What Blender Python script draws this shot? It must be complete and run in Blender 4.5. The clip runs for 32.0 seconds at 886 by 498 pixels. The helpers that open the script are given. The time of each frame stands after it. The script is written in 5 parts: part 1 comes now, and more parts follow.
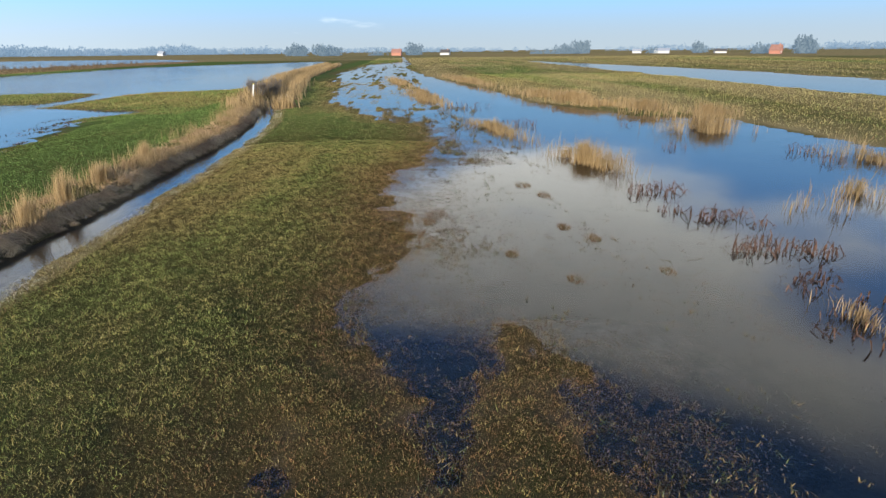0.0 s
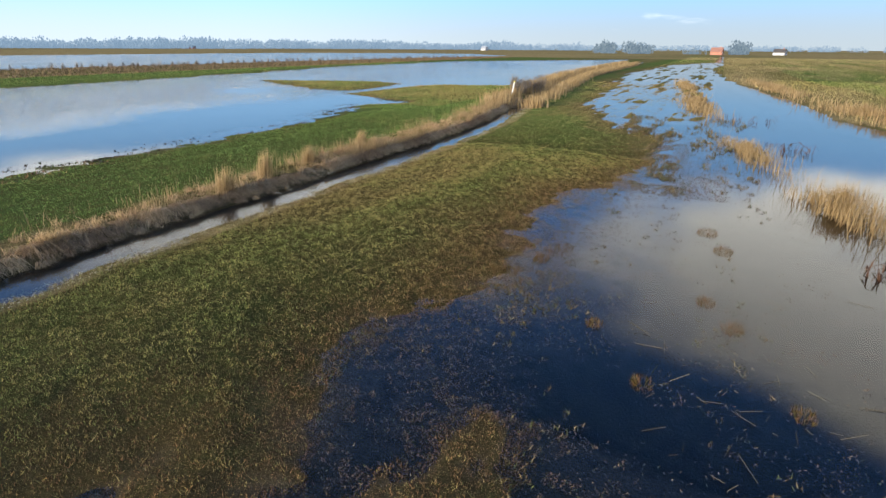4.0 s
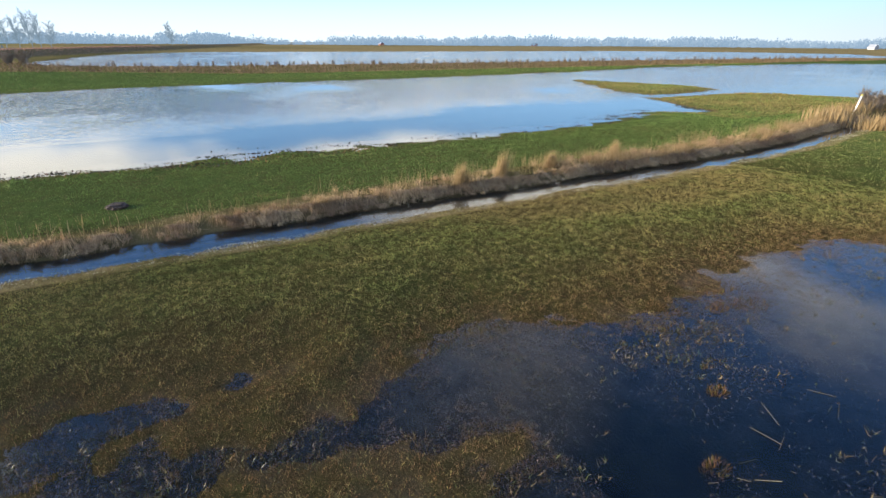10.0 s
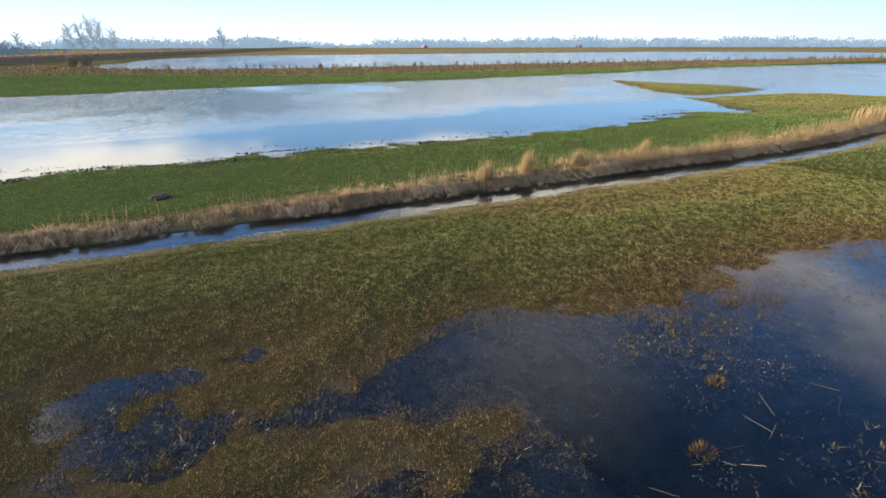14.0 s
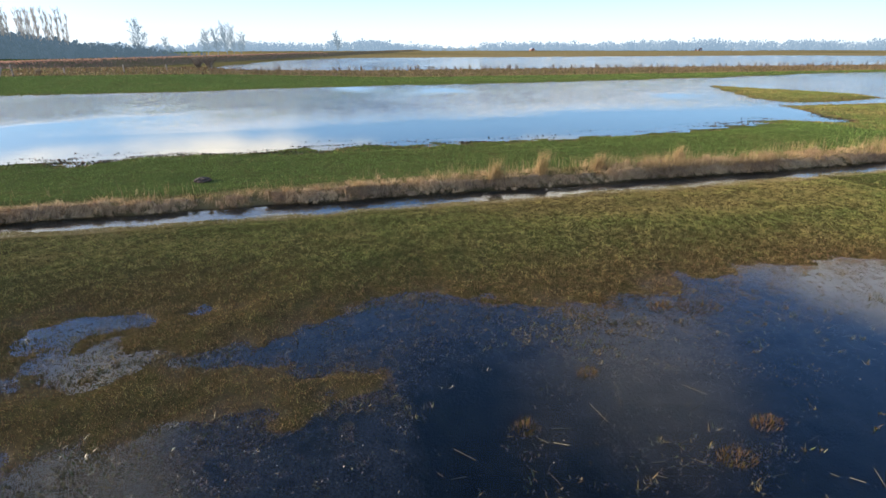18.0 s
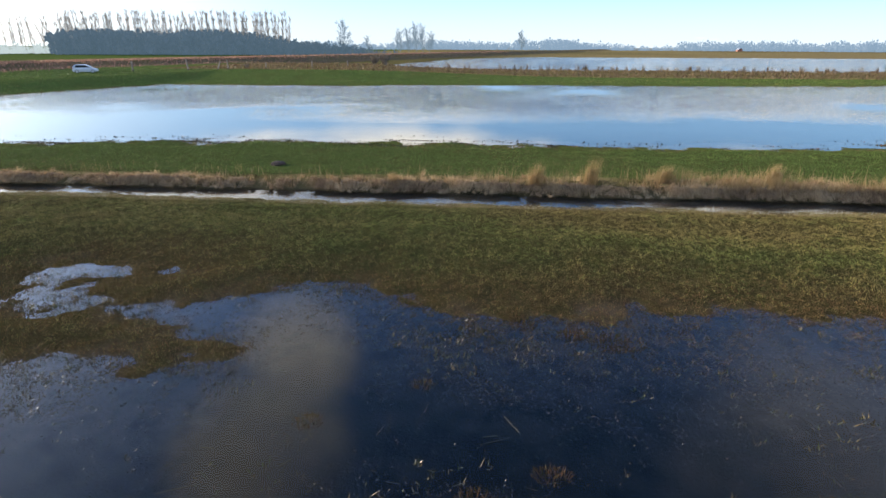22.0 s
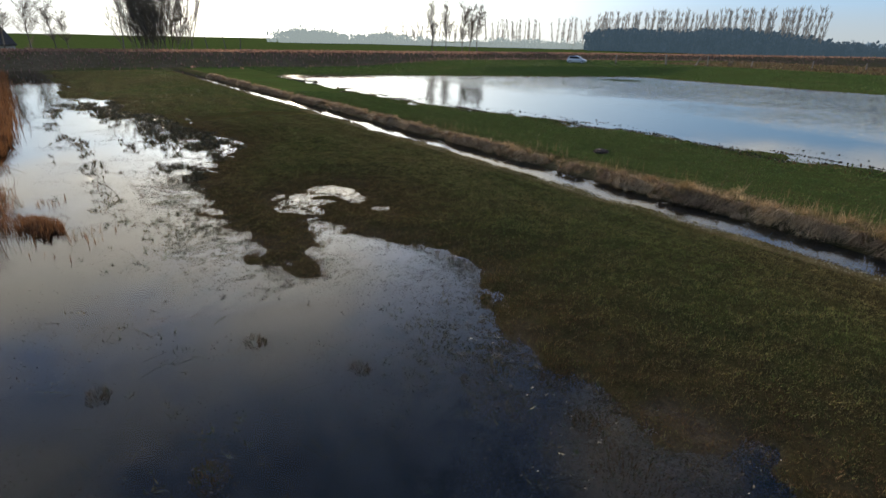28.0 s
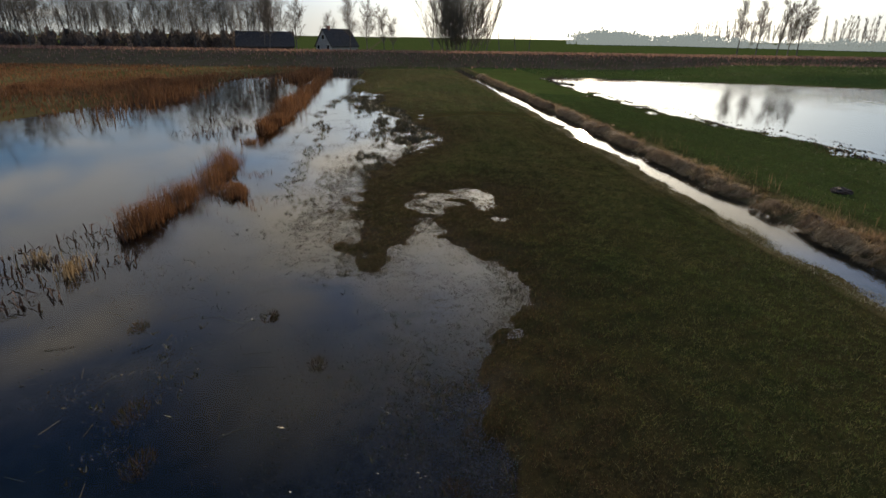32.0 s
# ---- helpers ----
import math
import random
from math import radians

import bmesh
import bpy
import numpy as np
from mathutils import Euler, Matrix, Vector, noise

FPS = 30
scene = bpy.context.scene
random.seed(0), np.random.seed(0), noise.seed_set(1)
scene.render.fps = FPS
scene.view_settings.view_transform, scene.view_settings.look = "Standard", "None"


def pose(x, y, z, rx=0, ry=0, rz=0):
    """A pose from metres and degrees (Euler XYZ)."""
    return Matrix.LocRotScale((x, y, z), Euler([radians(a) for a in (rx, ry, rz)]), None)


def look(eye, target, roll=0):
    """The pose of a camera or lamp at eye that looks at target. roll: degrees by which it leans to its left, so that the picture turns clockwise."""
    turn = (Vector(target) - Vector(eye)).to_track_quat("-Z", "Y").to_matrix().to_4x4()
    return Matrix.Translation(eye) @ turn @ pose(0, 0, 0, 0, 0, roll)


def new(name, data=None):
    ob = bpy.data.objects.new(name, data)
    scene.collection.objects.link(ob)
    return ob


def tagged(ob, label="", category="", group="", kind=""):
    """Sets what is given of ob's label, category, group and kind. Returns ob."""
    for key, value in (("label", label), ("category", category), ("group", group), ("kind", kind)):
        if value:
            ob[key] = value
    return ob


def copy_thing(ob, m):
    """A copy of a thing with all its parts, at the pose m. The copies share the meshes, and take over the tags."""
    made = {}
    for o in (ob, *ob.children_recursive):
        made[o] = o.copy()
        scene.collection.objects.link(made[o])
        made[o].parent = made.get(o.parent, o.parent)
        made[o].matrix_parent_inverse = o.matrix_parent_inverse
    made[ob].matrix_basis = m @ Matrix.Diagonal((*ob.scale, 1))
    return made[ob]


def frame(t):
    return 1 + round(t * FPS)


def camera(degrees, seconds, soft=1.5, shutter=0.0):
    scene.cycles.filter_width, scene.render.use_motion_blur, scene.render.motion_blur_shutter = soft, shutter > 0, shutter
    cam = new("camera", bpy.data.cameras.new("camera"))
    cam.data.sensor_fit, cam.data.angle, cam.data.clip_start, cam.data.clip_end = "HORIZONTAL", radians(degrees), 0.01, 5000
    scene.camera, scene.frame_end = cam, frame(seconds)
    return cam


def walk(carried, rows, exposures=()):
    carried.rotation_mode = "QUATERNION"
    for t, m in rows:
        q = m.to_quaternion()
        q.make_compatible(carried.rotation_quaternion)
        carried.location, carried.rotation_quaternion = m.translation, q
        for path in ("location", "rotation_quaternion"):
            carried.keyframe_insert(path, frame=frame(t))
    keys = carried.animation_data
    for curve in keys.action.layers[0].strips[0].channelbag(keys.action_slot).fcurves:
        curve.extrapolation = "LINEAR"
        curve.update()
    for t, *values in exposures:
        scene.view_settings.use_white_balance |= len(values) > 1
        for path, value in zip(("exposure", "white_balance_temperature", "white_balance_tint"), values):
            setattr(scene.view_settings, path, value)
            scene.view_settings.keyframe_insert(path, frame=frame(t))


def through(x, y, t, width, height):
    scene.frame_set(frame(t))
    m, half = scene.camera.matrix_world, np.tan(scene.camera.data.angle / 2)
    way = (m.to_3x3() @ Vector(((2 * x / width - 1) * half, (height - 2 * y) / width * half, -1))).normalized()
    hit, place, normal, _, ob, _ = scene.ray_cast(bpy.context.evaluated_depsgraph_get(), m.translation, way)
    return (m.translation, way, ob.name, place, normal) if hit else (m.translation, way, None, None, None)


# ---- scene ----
cam = camera(80.0, 32.0)
PATH = [
    (0, (3.019, 0.462, 5.766), (3.161, 2.328, 5.059), -0.5),
    (0.5, (3.521, 0.749, 5.777), (3.532, 2.621, 5.071), -0.4),
    (1, (4.128, 1.118, 5.813), (3.975, 2.982, 5.104), -0.3),
    (1.5, (4.791, 1.622, 5.834), (4.492, 3.468, 5.124), -0.2),
    (2, (5.408, 2.039, 5.878), (5.000, 3.862, 5.165), -0.0),
    (2.5, (6.052, 2.455, 5.944), (5.545, 4.252, 5.228), -0.1),
    (4.5, (8.479, 3.954, 6.070), (7.538, 5.567, 5.352), 0.6),
    (5, (9.058, 4.252, 6.101), (8.010, 5.796, 5.380), 0.7),
    (6, (10.020, 4.670, 6.258), (8.760, 6.044, 5.532), 0.6),
    (7, (10.662, 4.966, 6.391), (9.237, 6.164, 5.659), 0.5),
    (8, (11.006, 5.170, 6.575), (9.476, 6.229, 5.841), 0.5),
    (9, (11.129, 5.370, 6.699), (9.561, 6.372, 5.966), 0.5),
    (10, (11.172, 5.505, 6.685), (9.565, 6.443, 5.954), 0.4),
    (11, (11.249, 5.482, 6.595), (9.602, 6.350, 5.865), 0.3),
    (12, (11.380, 5.492, 6.552), (9.720, 6.336, 5.823), 0.2),
    (13, (11.640, 5.636, 6.537), (9.981, 6.482, 5.811), 0.1),
    (14, (12.038, 5.911, 6.527), (10.359, 6.719, 5.803), -0.1),
    (14.5, (12.301, 6.165, 6.498), (10.601, 6.935, 5.777), -0.2),
    (16.5, (13.601, 7.871, 6.639), (11.852, 8.528, 5.925), -0.4),
    (17, (13.971, 8.413, 6.586), (12.206, 9.024, 5.873), -0.3),
    (18, (14.723, 9.572, 6.529), (12.915, 10.043, 5.814), -0.1),
    (19, (15.322, 11.032, 6.553), (13.485, 11.368, 5.836), 0.0),
    (20, (15.618, 12.735, 6.556), (13.764, 12.941, 5.837), -0.0),
    (21, (15.652, 14.347, 6.545), (13.785, 14.372, 5.827), 0.4),
    (22, (15.328, 16.127, 6.548), (13.467, 15.983, 5.830), 0.2),
    (23, (14.866, 17.840, 6.481), (13.037, 17.469, 5.761), 0.3),
    (24, (14.129, 19.432, 6.309), (12.383, 18.774, 5.589), 0.4),
    (25, (13.264, 20.667, 6.150), (11.656, 19.724, 5.426), 0.5),
    (26, (12.229, 21.512, 5.956), (10.819, 20.297, 5.225), 0.8),
    (26.5, (11.675, 21.896, 5.823), (10.375, 20.566, 5.090), 0.9),
    (28.5, (9.196, 22.666, 5.665), (8.188, 21.104, 4.929), 1.1),
    (29, (8.548, 22.770, 5.662), (7.664, 21.135, 4.924), 1.0),
    (30, (7.311, 23.103, 5.734), (6.695, 21.352, 4.990), 1.0),
    (31, (6.054, 23.475, 5.836), (5.629, 21.668, 5.092), 0.9),
    (32, (4.723, 23.811, 5.912), (4.532, 21.966, 5.166), 0.9),
]
EXPOSURES = [(0, 0.93, 6200, 7.5), (5, 1.1, 6450, 9), (9, 1.27, 6520, 9), (19, 1.36, 6750, 10), (23, 1.08, 6650, 10), (26, 0.68, 6750, 10), (29, 0.15, 6850, 9), (32, -0.02, 7300, 11)]
walk(cam, [(t, look(eye, target, roll)) for t, eye, target, roll in PATH], EXPOSURES)

# ---- world and sun ----
SUN_AZ, SUN_EL = radians(159.5), radians(9.5)
CLOUD, CLOUD_SEED, SKY_GAIN = (1.30, 1.24, 1.10), 39.59, 0.21
SUN_DIR = Vector((-math.sin(SUN_AZ) * math.cos(SUN_EL), math.cos(SUN_AZ) * math.cos(SUN_EL), math.sin(SUN_EL)))


def build_world():
    world = bpy.data.worlds.new("winter_sky")
    scene.world = world
    world.use_nodes = True
    nt = world.node_tree
    nt.nodes.clear()
    n = nt.nodes.new
    out, bg = n("ShaderNodeOutputWorld"), n("ShaderNodeBackground")
    sky = n("ShaderNodeTexSky")
    sky.sky_type, sky.sun_disc = "NISHITA", False
    sky.sun_elevation, sky.sun_rotation = SUN_EL, math.atan2(SUN_DIR.x, SUN_DIR.y)
    sky.air_density, sky.dust_density, sky.ozone_density = 1.0, 1.2, 2.5
    co, sep = n("ShaderNodeTexCoord"), n("ShaderNodeSeparateXYZ")
    nt.links.new(co.outputs["Generated"], sep.inputs[0])

    def op(kind, a, b=None, clamp=False):
        m = n("ShaderNodeMath")
        m.operation, m.use_clamp = kind, clamp
        for i, v in enumerate((a, b)):
            if v is None:
                continue
            if isinstance(v, (int, float)):
                m.inputs[i].default_value = v
            else:
                nt.links.new(v, m.inputs[i])
        return m.outputs[0]

    up = op("MAXIMUM", sep.outputs[2], 0.0)
    flat = op("ADD", up, 0.16)
    comb = n("ShaderNodeCombineXYZ")
    nt.links.new(op("DIVIDE", sep.outputs[0], flat), comb.inputs[0])
    nt.links.new(op("DIVIDE", sep.outputs[1], flat), comb.inputs[1])
    comb.inputs[2].default_value = CLOUD_SEED

    def band(value, a, b, lo, hi):
        r = n("ShaderNodeMapRange")
        r.interpolation_type = "SMOOTHSTEP"
        r.inputs["From Min"].default_value, r.inputs["From Max"].default_value = a, b
        r.inputs["To Min"].default_value, r.inputs["To Max"].default_value = lo, hi
        nt.links.new(value, r.inputs["Value"])
        return r.outputs[0]

    def blend(fac, a, b):
        m = n("ShaderNodeMix")
        m.data_type = "RGBA"
        nt.links.new(fac, m.inputs[0])
        for k, v in ((6, a), (7, b)):
            if isinstance(v, tuple):
                m.inputs[k].default_value = (*v, 1)
            else:
                nt.links.new(v, m.inputs[k])
        return m.outputs[2]

    cloud = n("ShaderNodeTexNoise")
    cloud.inputs["Scale"].default_value, cloud.inputs["Detail"].default_value = 0.70, 5
    cloud.inputs["Roughness"].default_value, cloud.inputs["Distortion"].default_value = 0.48, 0.0
    nt.links.new(comb.outputs[0], cloud.inputs["Vector"])
    # a broken layer at middle height, clear blue overhead, a smooth hazy rim
    shift = op("ADD", band(sep.outputs[0], -0.25, -0.75, 0.0, 0.12), band(sep.outputs[1], 0.0, -0.6, 0.0, 0.09))
    shift = op("ADD", shift, band(sep.outputs[0], 0.15, 0.65, 0.02, -0.07))
    cover = op("ADD", band(up, 0.11, 0.23, -0.22, 0.06), band(op("ADD", up, shift), 0.46, 0.62, 0.0, -0.26))
    low_west = op("MULTIPLY", band(sep.outputs[0], -0.55, -0.9, 0.0, 0.13), op("MULTIPLY", band(up, 0.10, 0.16, 0.0, 1.0), band(up, 0.28, 0.38, 1.0, 0.0)))
    cover = op("ADD", cover, low_west)
    veil = band(op("ADD", cloud.outputs["Fac"], cover), 0.47, 0.66, 0.0, 0.92)
    # thin single clouds high in the west, the north-west and the south
    wisp = n("ShaderNodeTexNoise")
    wisp.inputs["Scale"].default_value, wisp.inputs["Detail"].default_value = 1.5, 4
    wisp.inputs["Roughness"].default_value, wisp.inputs["Distortion"].default_value = 0.5, 0.4
    nt.links.new(comb.outputs[0], wisp.inputs["Vector"])
    lobes = 0.0
    for az, el, wide, much in ((118, 40, 10.0, 0.75), (112, 31, 7.5, 0.7), (53, 35, 14.0, 0.30), (162, 25, 13.0, 0.75), (179, 27, 14.0, 0.75), (-166, 31, 15.0, 0.6), (-154, 25, 12.0, 0.5), (-146, 15, 20.0, 0.62), (-166, 17, 16.0, 0.7), (174, 17, 13.0, 0.9)):
        a, e = radians(az), radians(el)
        lobe = n("ShaderNodeVectorMath")
        lobe.operation = "DOT_PRODUCT"
        nt.links.new(co.outputs["Generated"], lobe.inputs[0])
        lobe.inputs[1].default_value = (-math.sin(a) * math.cos(e), math.cos(a) * math.cos(e), math.sin(e))
        lobes = op("MAXIMUM", lobes, band(lobe.outputs["Value"], math.cos(radians(wide)), 1.0, 0.0, much))
    thin = op("MULTIPLY", lobes, band(wisp.outputs["Fac"], 0.34, 0.62, 0.0, 1.0))
    veil = op("MAXIMUM", veil, thin)
    gain = n("ShaderNodeVectorMath")
    gain.operation = "MULTIPLY"
    gain.inputs[1].default_value = (0.72 * SKY_GAIN, 0.93 * SKY_GAIN, 1.32 * SKY_GAIN)
    nt.links.new(sky.outputs[0], gain.inputs[0])
    pale = blend(band(up, 0.05, 0.34, 0.85, 0.0), gain.outputs[0], (0.25, 0.46, 0.75))
    rim = blend(band(up, 0.0, 0.10, 0.92, 0.0), pale, (0.42, 0.47, 0.50))
    # the sky is deeper away from the sun
    away = n("ShaderNodeVectorMath")
    away.operation = "SCALE"
    nt.links.new(rim, away.inputs[0])
    flat_dot = op("ADD", op("MULTIPLY", sep.outputs[0], SUN_DIR.x), op("MULTIPLY", sep.outputs[1], SUN_DIR.y))
    nt.links.new(band(flat_dot, -0.95, -0.35, 0.74, 1.0), away.inputs["Scale"])
    clouds = blend(veil, away.outputs[0], CLOUD)
    # the aureole round the low sun
    dot = n("ShaderNodeVectorMath")
    dot.operation = "DOT_PRODUCT"
    nt.links.new(co.outputs["Generated"], dot.inputs[0])
    dot.inputs[1].default_value = tuple(SUN_DIR)
    near = op("MAXIMUM", dot.outputs["Value"], 0.0)
    ring = op("ADD", op("MULTIPLY", op("POWER", near, 60.0), 2.6), op("MULTIPLY", op("POWER", near, 10.0), 1.25))
    glow = n("ShaderNodeVectorMath")
    glow.operation = "SCALE"
    glow.inputs[0].default_value = (1.0, 0.95, 0.83)
    nt.links.new(ring, glow.inputs["Scale"])
    total = n("ShaderNodeVectorMath")
    nt.links.new(clouds, total.inputs[0])
    nt.links.new(glow.outputs[0], total.inputs[1])
    nt.links.new(total.outputs[0], bg.inputs["Color"])
    bg.inputs["Strength"].default_value = 1.0
    nt.links.new(bg.outputs[0], out.inputs[0])


build_world()
sun = new("sun", bpy.data.lights.new("sun", "SUN"))
sun.data.energy, sun.data.angle, sun.data.color = 4.3, radians(0.6), (1.0, 0.87, 0.70)
sun.matrix_world = look((0, 0, 50), tuple(Vector((0, 0, 50)) - SUN_DIR))


# ---- materials ----
def material(name):
    m = bpy.data.materials.new(name)
    m.use_nodes = True
    return m, m.node_tree, m.node_tree.nodes["Principled BSDF"]


def noise_node(nt, scale, detail=4, vector=None, rough=0.55):
    t = nt.nodes.new("ShaderNodeTexNoise")
    t.inputs["Scale"].default_value, t.inputs["Detail"].default_value = scale, detail
    t.inputs["Roughness"].default_value = rough
    if vector is not None:
        nt.links.new(vector, t.inputs["Vector"])
    return t.outputs["Fac"]


def mix_node(nt, fac, a, b):
    m = nt.nodes.new("ShaderNodeMix")
    m.data_type = "RGBA"
    for i, v in ((0, fac), (6, a), (7, b)):
        if isinstance(v, (int, float)):
            m.inputs[i].default_value = v
        elif isinstance(v, tuple):
            m.inputs[i].default_value = (*v, 1)
        else:
            nt.links.new(v, m.inputs[i])
    return m.outputs[2]


def range_node(nt, value, a, b, lo=0.0, hi=1.0):
    r = nt.nodes.new("ShaderNodeMapRange")
    r.inputs["From Min"].default_value, r.inputs["From Max"].default_value = a, b
    r.inputs["To Min"].default_value, r.inputs["To Max"].default_value = lo, hi
    nt.links.new(value, r.inputs["Value"])
    return r.outputs[0]


def place_node(nt):
    g = nt.nodes.new("ShaderNodeNewGeometry")
    return g.outputs["Position"]


def bump_node(nt, height, strength, distance, target):
    b = nt.nodes.new("ShaderNodeBump")
    b.inputs["Strength"].default_value, b.inputs["Distance"].default_value = strength, distance
    nt.links.new(height, b.inputs["Height"])
    nt.links.new(b.outputs[0], target.inputs["Normal"])


def plain(name, colour, rough=0.7, metal=0.0, vary=0.25, scale=6.0, bump=0.2, depth=0.01):
    """A surface of one kind with stains and grain."""
    m, nt, p = material(name)
    pos = place_node(nt)
    f = noise_node(nt, scale, 5, pos)
    dark = tuple(c * (1 - vary) for c in colour)
    light = tuple(min(1, c * (1 + vary)) for c in colour)
    nt.links.new(mix_node(nt, range_node(nt, f, 0.3, 0.7), dark, light), p.inputs["Base Color"])
    p.inputs["Roughness"].default_value, p.inputs["Metallic"].default_value = rough, metal
    if bump:
        bump_node(nt, noise_node(nt, scale * 6, 3, pos), bump, depth, p)
    return m


def blades(name, a, b, rough=0.75, through=0.0, spread=0.5):
    """Stalks, leaves and twigs: each island takes its own shade between two colours."""
    m, nt, p = material(name)
    g = nt.nodes.new("ShaderNodeNewGeometry")
    big = noise_node(nt, spread, 3, g.outputs["Position"])
    mid = mix_node(nt, g.outputs["Random Per Island"], a, b)
    nt.links.new(mix_node(nt, range_node(nt, big, 0.35, 0.7, 0.0, 0.5), mid, tuple(0.6 * c for c in a)), p.inputs["Base Color"])
    p.inputs["Roughness"].default_value = rough
    p.inputs["Specular IOR Level"].default_value = 0.2
    if through:
        mx, tl = nt.nodes.new("ShaderNodeMixShader"), nt.nodes.new("ShaderNodeBsdfTranslucent")
        nt.links.new(mid, tl.inputs["Color"])
        mx.inputs[0].default_value = through
        nt.links.new(p.outputs[0], mx.inputs[1])
        nt.links.new(tl.outputs[0], mx.inputs[2])
        nt.links.new(mx.outputs[0], nt.nodes["Material Output"].inputs[0])
    return m


def attr_blades(name):
    """Short grass: each blade in its own shade, lit as part of the sward."""
    m, nt, p = material(name)
    a = nt.nodes.new("ShaderNodeAttribute")
    a.attribute_name = "shade"
    nt.links.new(a.outputs["Color"], p.inputs["Base Color"])
    p.inputs["Roughness"].default_value = 0.6
    p.inputs["Specular IOR Level"].default_value = 0.04
    g = nt.nodes.new("ShaderNodeNewGeometry")
    part_, up, unit = nt.nodes.new("ShaderNodeVectorMath"), nt.nodes.new("ShaderNodeVectorMath"), nt.nodes.new("ShaderNodeVectorMath")
    part_.operation, unit.operation = "SCALE", "NORMALIZE"
    part_.inputs["Scale"].default_value = 4.5
    up.inputs[1].default_value = (0, 0, 1)
    nt.links.new(g.outputs["Normal"], part_.inputs[0])
    nt.links.new(part_.outputs[0], up.inputs[0])
    nt.links.new(up.outputs[0], unit.inputs[0])
    nt.links.new(unit.outputs[0], p.inputs["Normal"])
    mx, tl = nt.nodes.new("ShaderNodeMixShader"), nt.nodes.new("ShaderNodeBsdfTranslucent")
    nt.links.new(a.outputs["Color"], tl.inputs["Color"])
    mx.inputs[0].default_value = 0.02
    nt.links.new(p.outputs[0], mx.inputs[1])
    nt.links.new(tl.outputs[0], mx.inputs[2])
    nt.links.new(mx.outputs[0], nt.nodes["Material Output"].inputs[0])
    return m


def ground_material():
    """Meadow, mud, straw and peat mixed by the zones of the plan."""
    m, nt, p = material("meadow_soil")
    pos = place_node(nt)
    zone = nt.nodes.new("ShaderNodeAttribute")
    zone.attribute_name = "zone"
    sep = nt.nodes.new("ShaderNodeSeparateColor")
    nt.links.new(zone.outputs["Color"], sep.inputs[0])
    fine, mid, big = noise_node(nt, 14.0, 6, pos, 0.7), noise_node(nt, 1.6, 5, pos, 0.6), noise_node(nt, 0.22, 4, pos)
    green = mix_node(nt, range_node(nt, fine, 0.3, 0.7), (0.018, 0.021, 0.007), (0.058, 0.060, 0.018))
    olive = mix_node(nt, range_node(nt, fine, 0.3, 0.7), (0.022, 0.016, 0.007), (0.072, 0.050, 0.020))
    patch = nt.nodes.new("ShaderNodeMath")
    patch.operation = "ADD"
    patch.use_clamp = True
    nt.links.new(sep.outputs[0], patch.inputs[0])
    nt.links.new(range_node(nt, mid, 0.35, 0.65, -0.35, 0.35), patch.inputs[1])
    grass = mix_node(nt, patch.outputs[0], olive, green)
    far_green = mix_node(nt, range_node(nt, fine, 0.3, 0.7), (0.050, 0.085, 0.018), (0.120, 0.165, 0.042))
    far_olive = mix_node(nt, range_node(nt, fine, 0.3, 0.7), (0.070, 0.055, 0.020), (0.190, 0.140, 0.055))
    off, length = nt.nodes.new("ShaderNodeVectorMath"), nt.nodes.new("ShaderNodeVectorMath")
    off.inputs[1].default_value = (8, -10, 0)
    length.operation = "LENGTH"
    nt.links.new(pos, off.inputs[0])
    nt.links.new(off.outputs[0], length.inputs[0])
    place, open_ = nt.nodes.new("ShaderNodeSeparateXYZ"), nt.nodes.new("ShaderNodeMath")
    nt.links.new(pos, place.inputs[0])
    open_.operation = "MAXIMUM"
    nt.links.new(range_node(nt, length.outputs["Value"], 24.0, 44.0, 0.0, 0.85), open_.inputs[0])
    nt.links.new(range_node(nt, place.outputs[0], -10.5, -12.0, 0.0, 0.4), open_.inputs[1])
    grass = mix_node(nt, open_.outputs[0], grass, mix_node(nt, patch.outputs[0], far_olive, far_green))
    straw = mix_node(nt, range_node(nt, fine, 0.3, 0.7), (0.14, 0.095, 0.035), (0.34, 0.25, 0.11))
    col = mix_node(nt, sep.outputs[2], grass, straw)
    mud = mix_node(nt, range_node(nt, mid, 0.35, 0.65), (0.012, 0.009, 0.008), (0.036, 0.025, 0.018))
    thatch = mix_node(nt, range_node(nt, noise_node(nt, 22.0, 4, pos, 0.7), 0.35, 0.68), (0.085, 0.056, 0.042), (0.30, 0.20, 0.14))
    depth = nt.nodes.new("ShaderNodeSeparateXYZ")
    nt.links.new(pos, depth.inputs[0])
    shoal = nt.nodes.new("ShaderNodeMath")
    shoal.operation, shoal.use_clamp = "MULTIPLY", True
    nt.links.new(range_node(nt, depth.outputs[2], -0.20, -0.05), shoal.inputs[0])
    nt.links.new(range_node(nt, mid, 0.25, 0.55, 0.25, 1.0), shoal.inputs[1])
    mud = mix_node(nt, shoal.outputs[0], mud, thatch)
    col = mix_node(nt, sep.outputs[1], col, mud)
    nt.links.new(mix_node(nt, range_node(nt, big, 0.3, 0.7, 0.0, 0.35), col, (0.045, 0.038, 0.014)), p.inputs["Base Color"])
    p.inputs["Roughness"].default_value = 0.9
    p.inputs["Specular IOR Level"].default_value = 0.0
    bump_node(nt, fine, 0.7, 0.03, p)
    return m


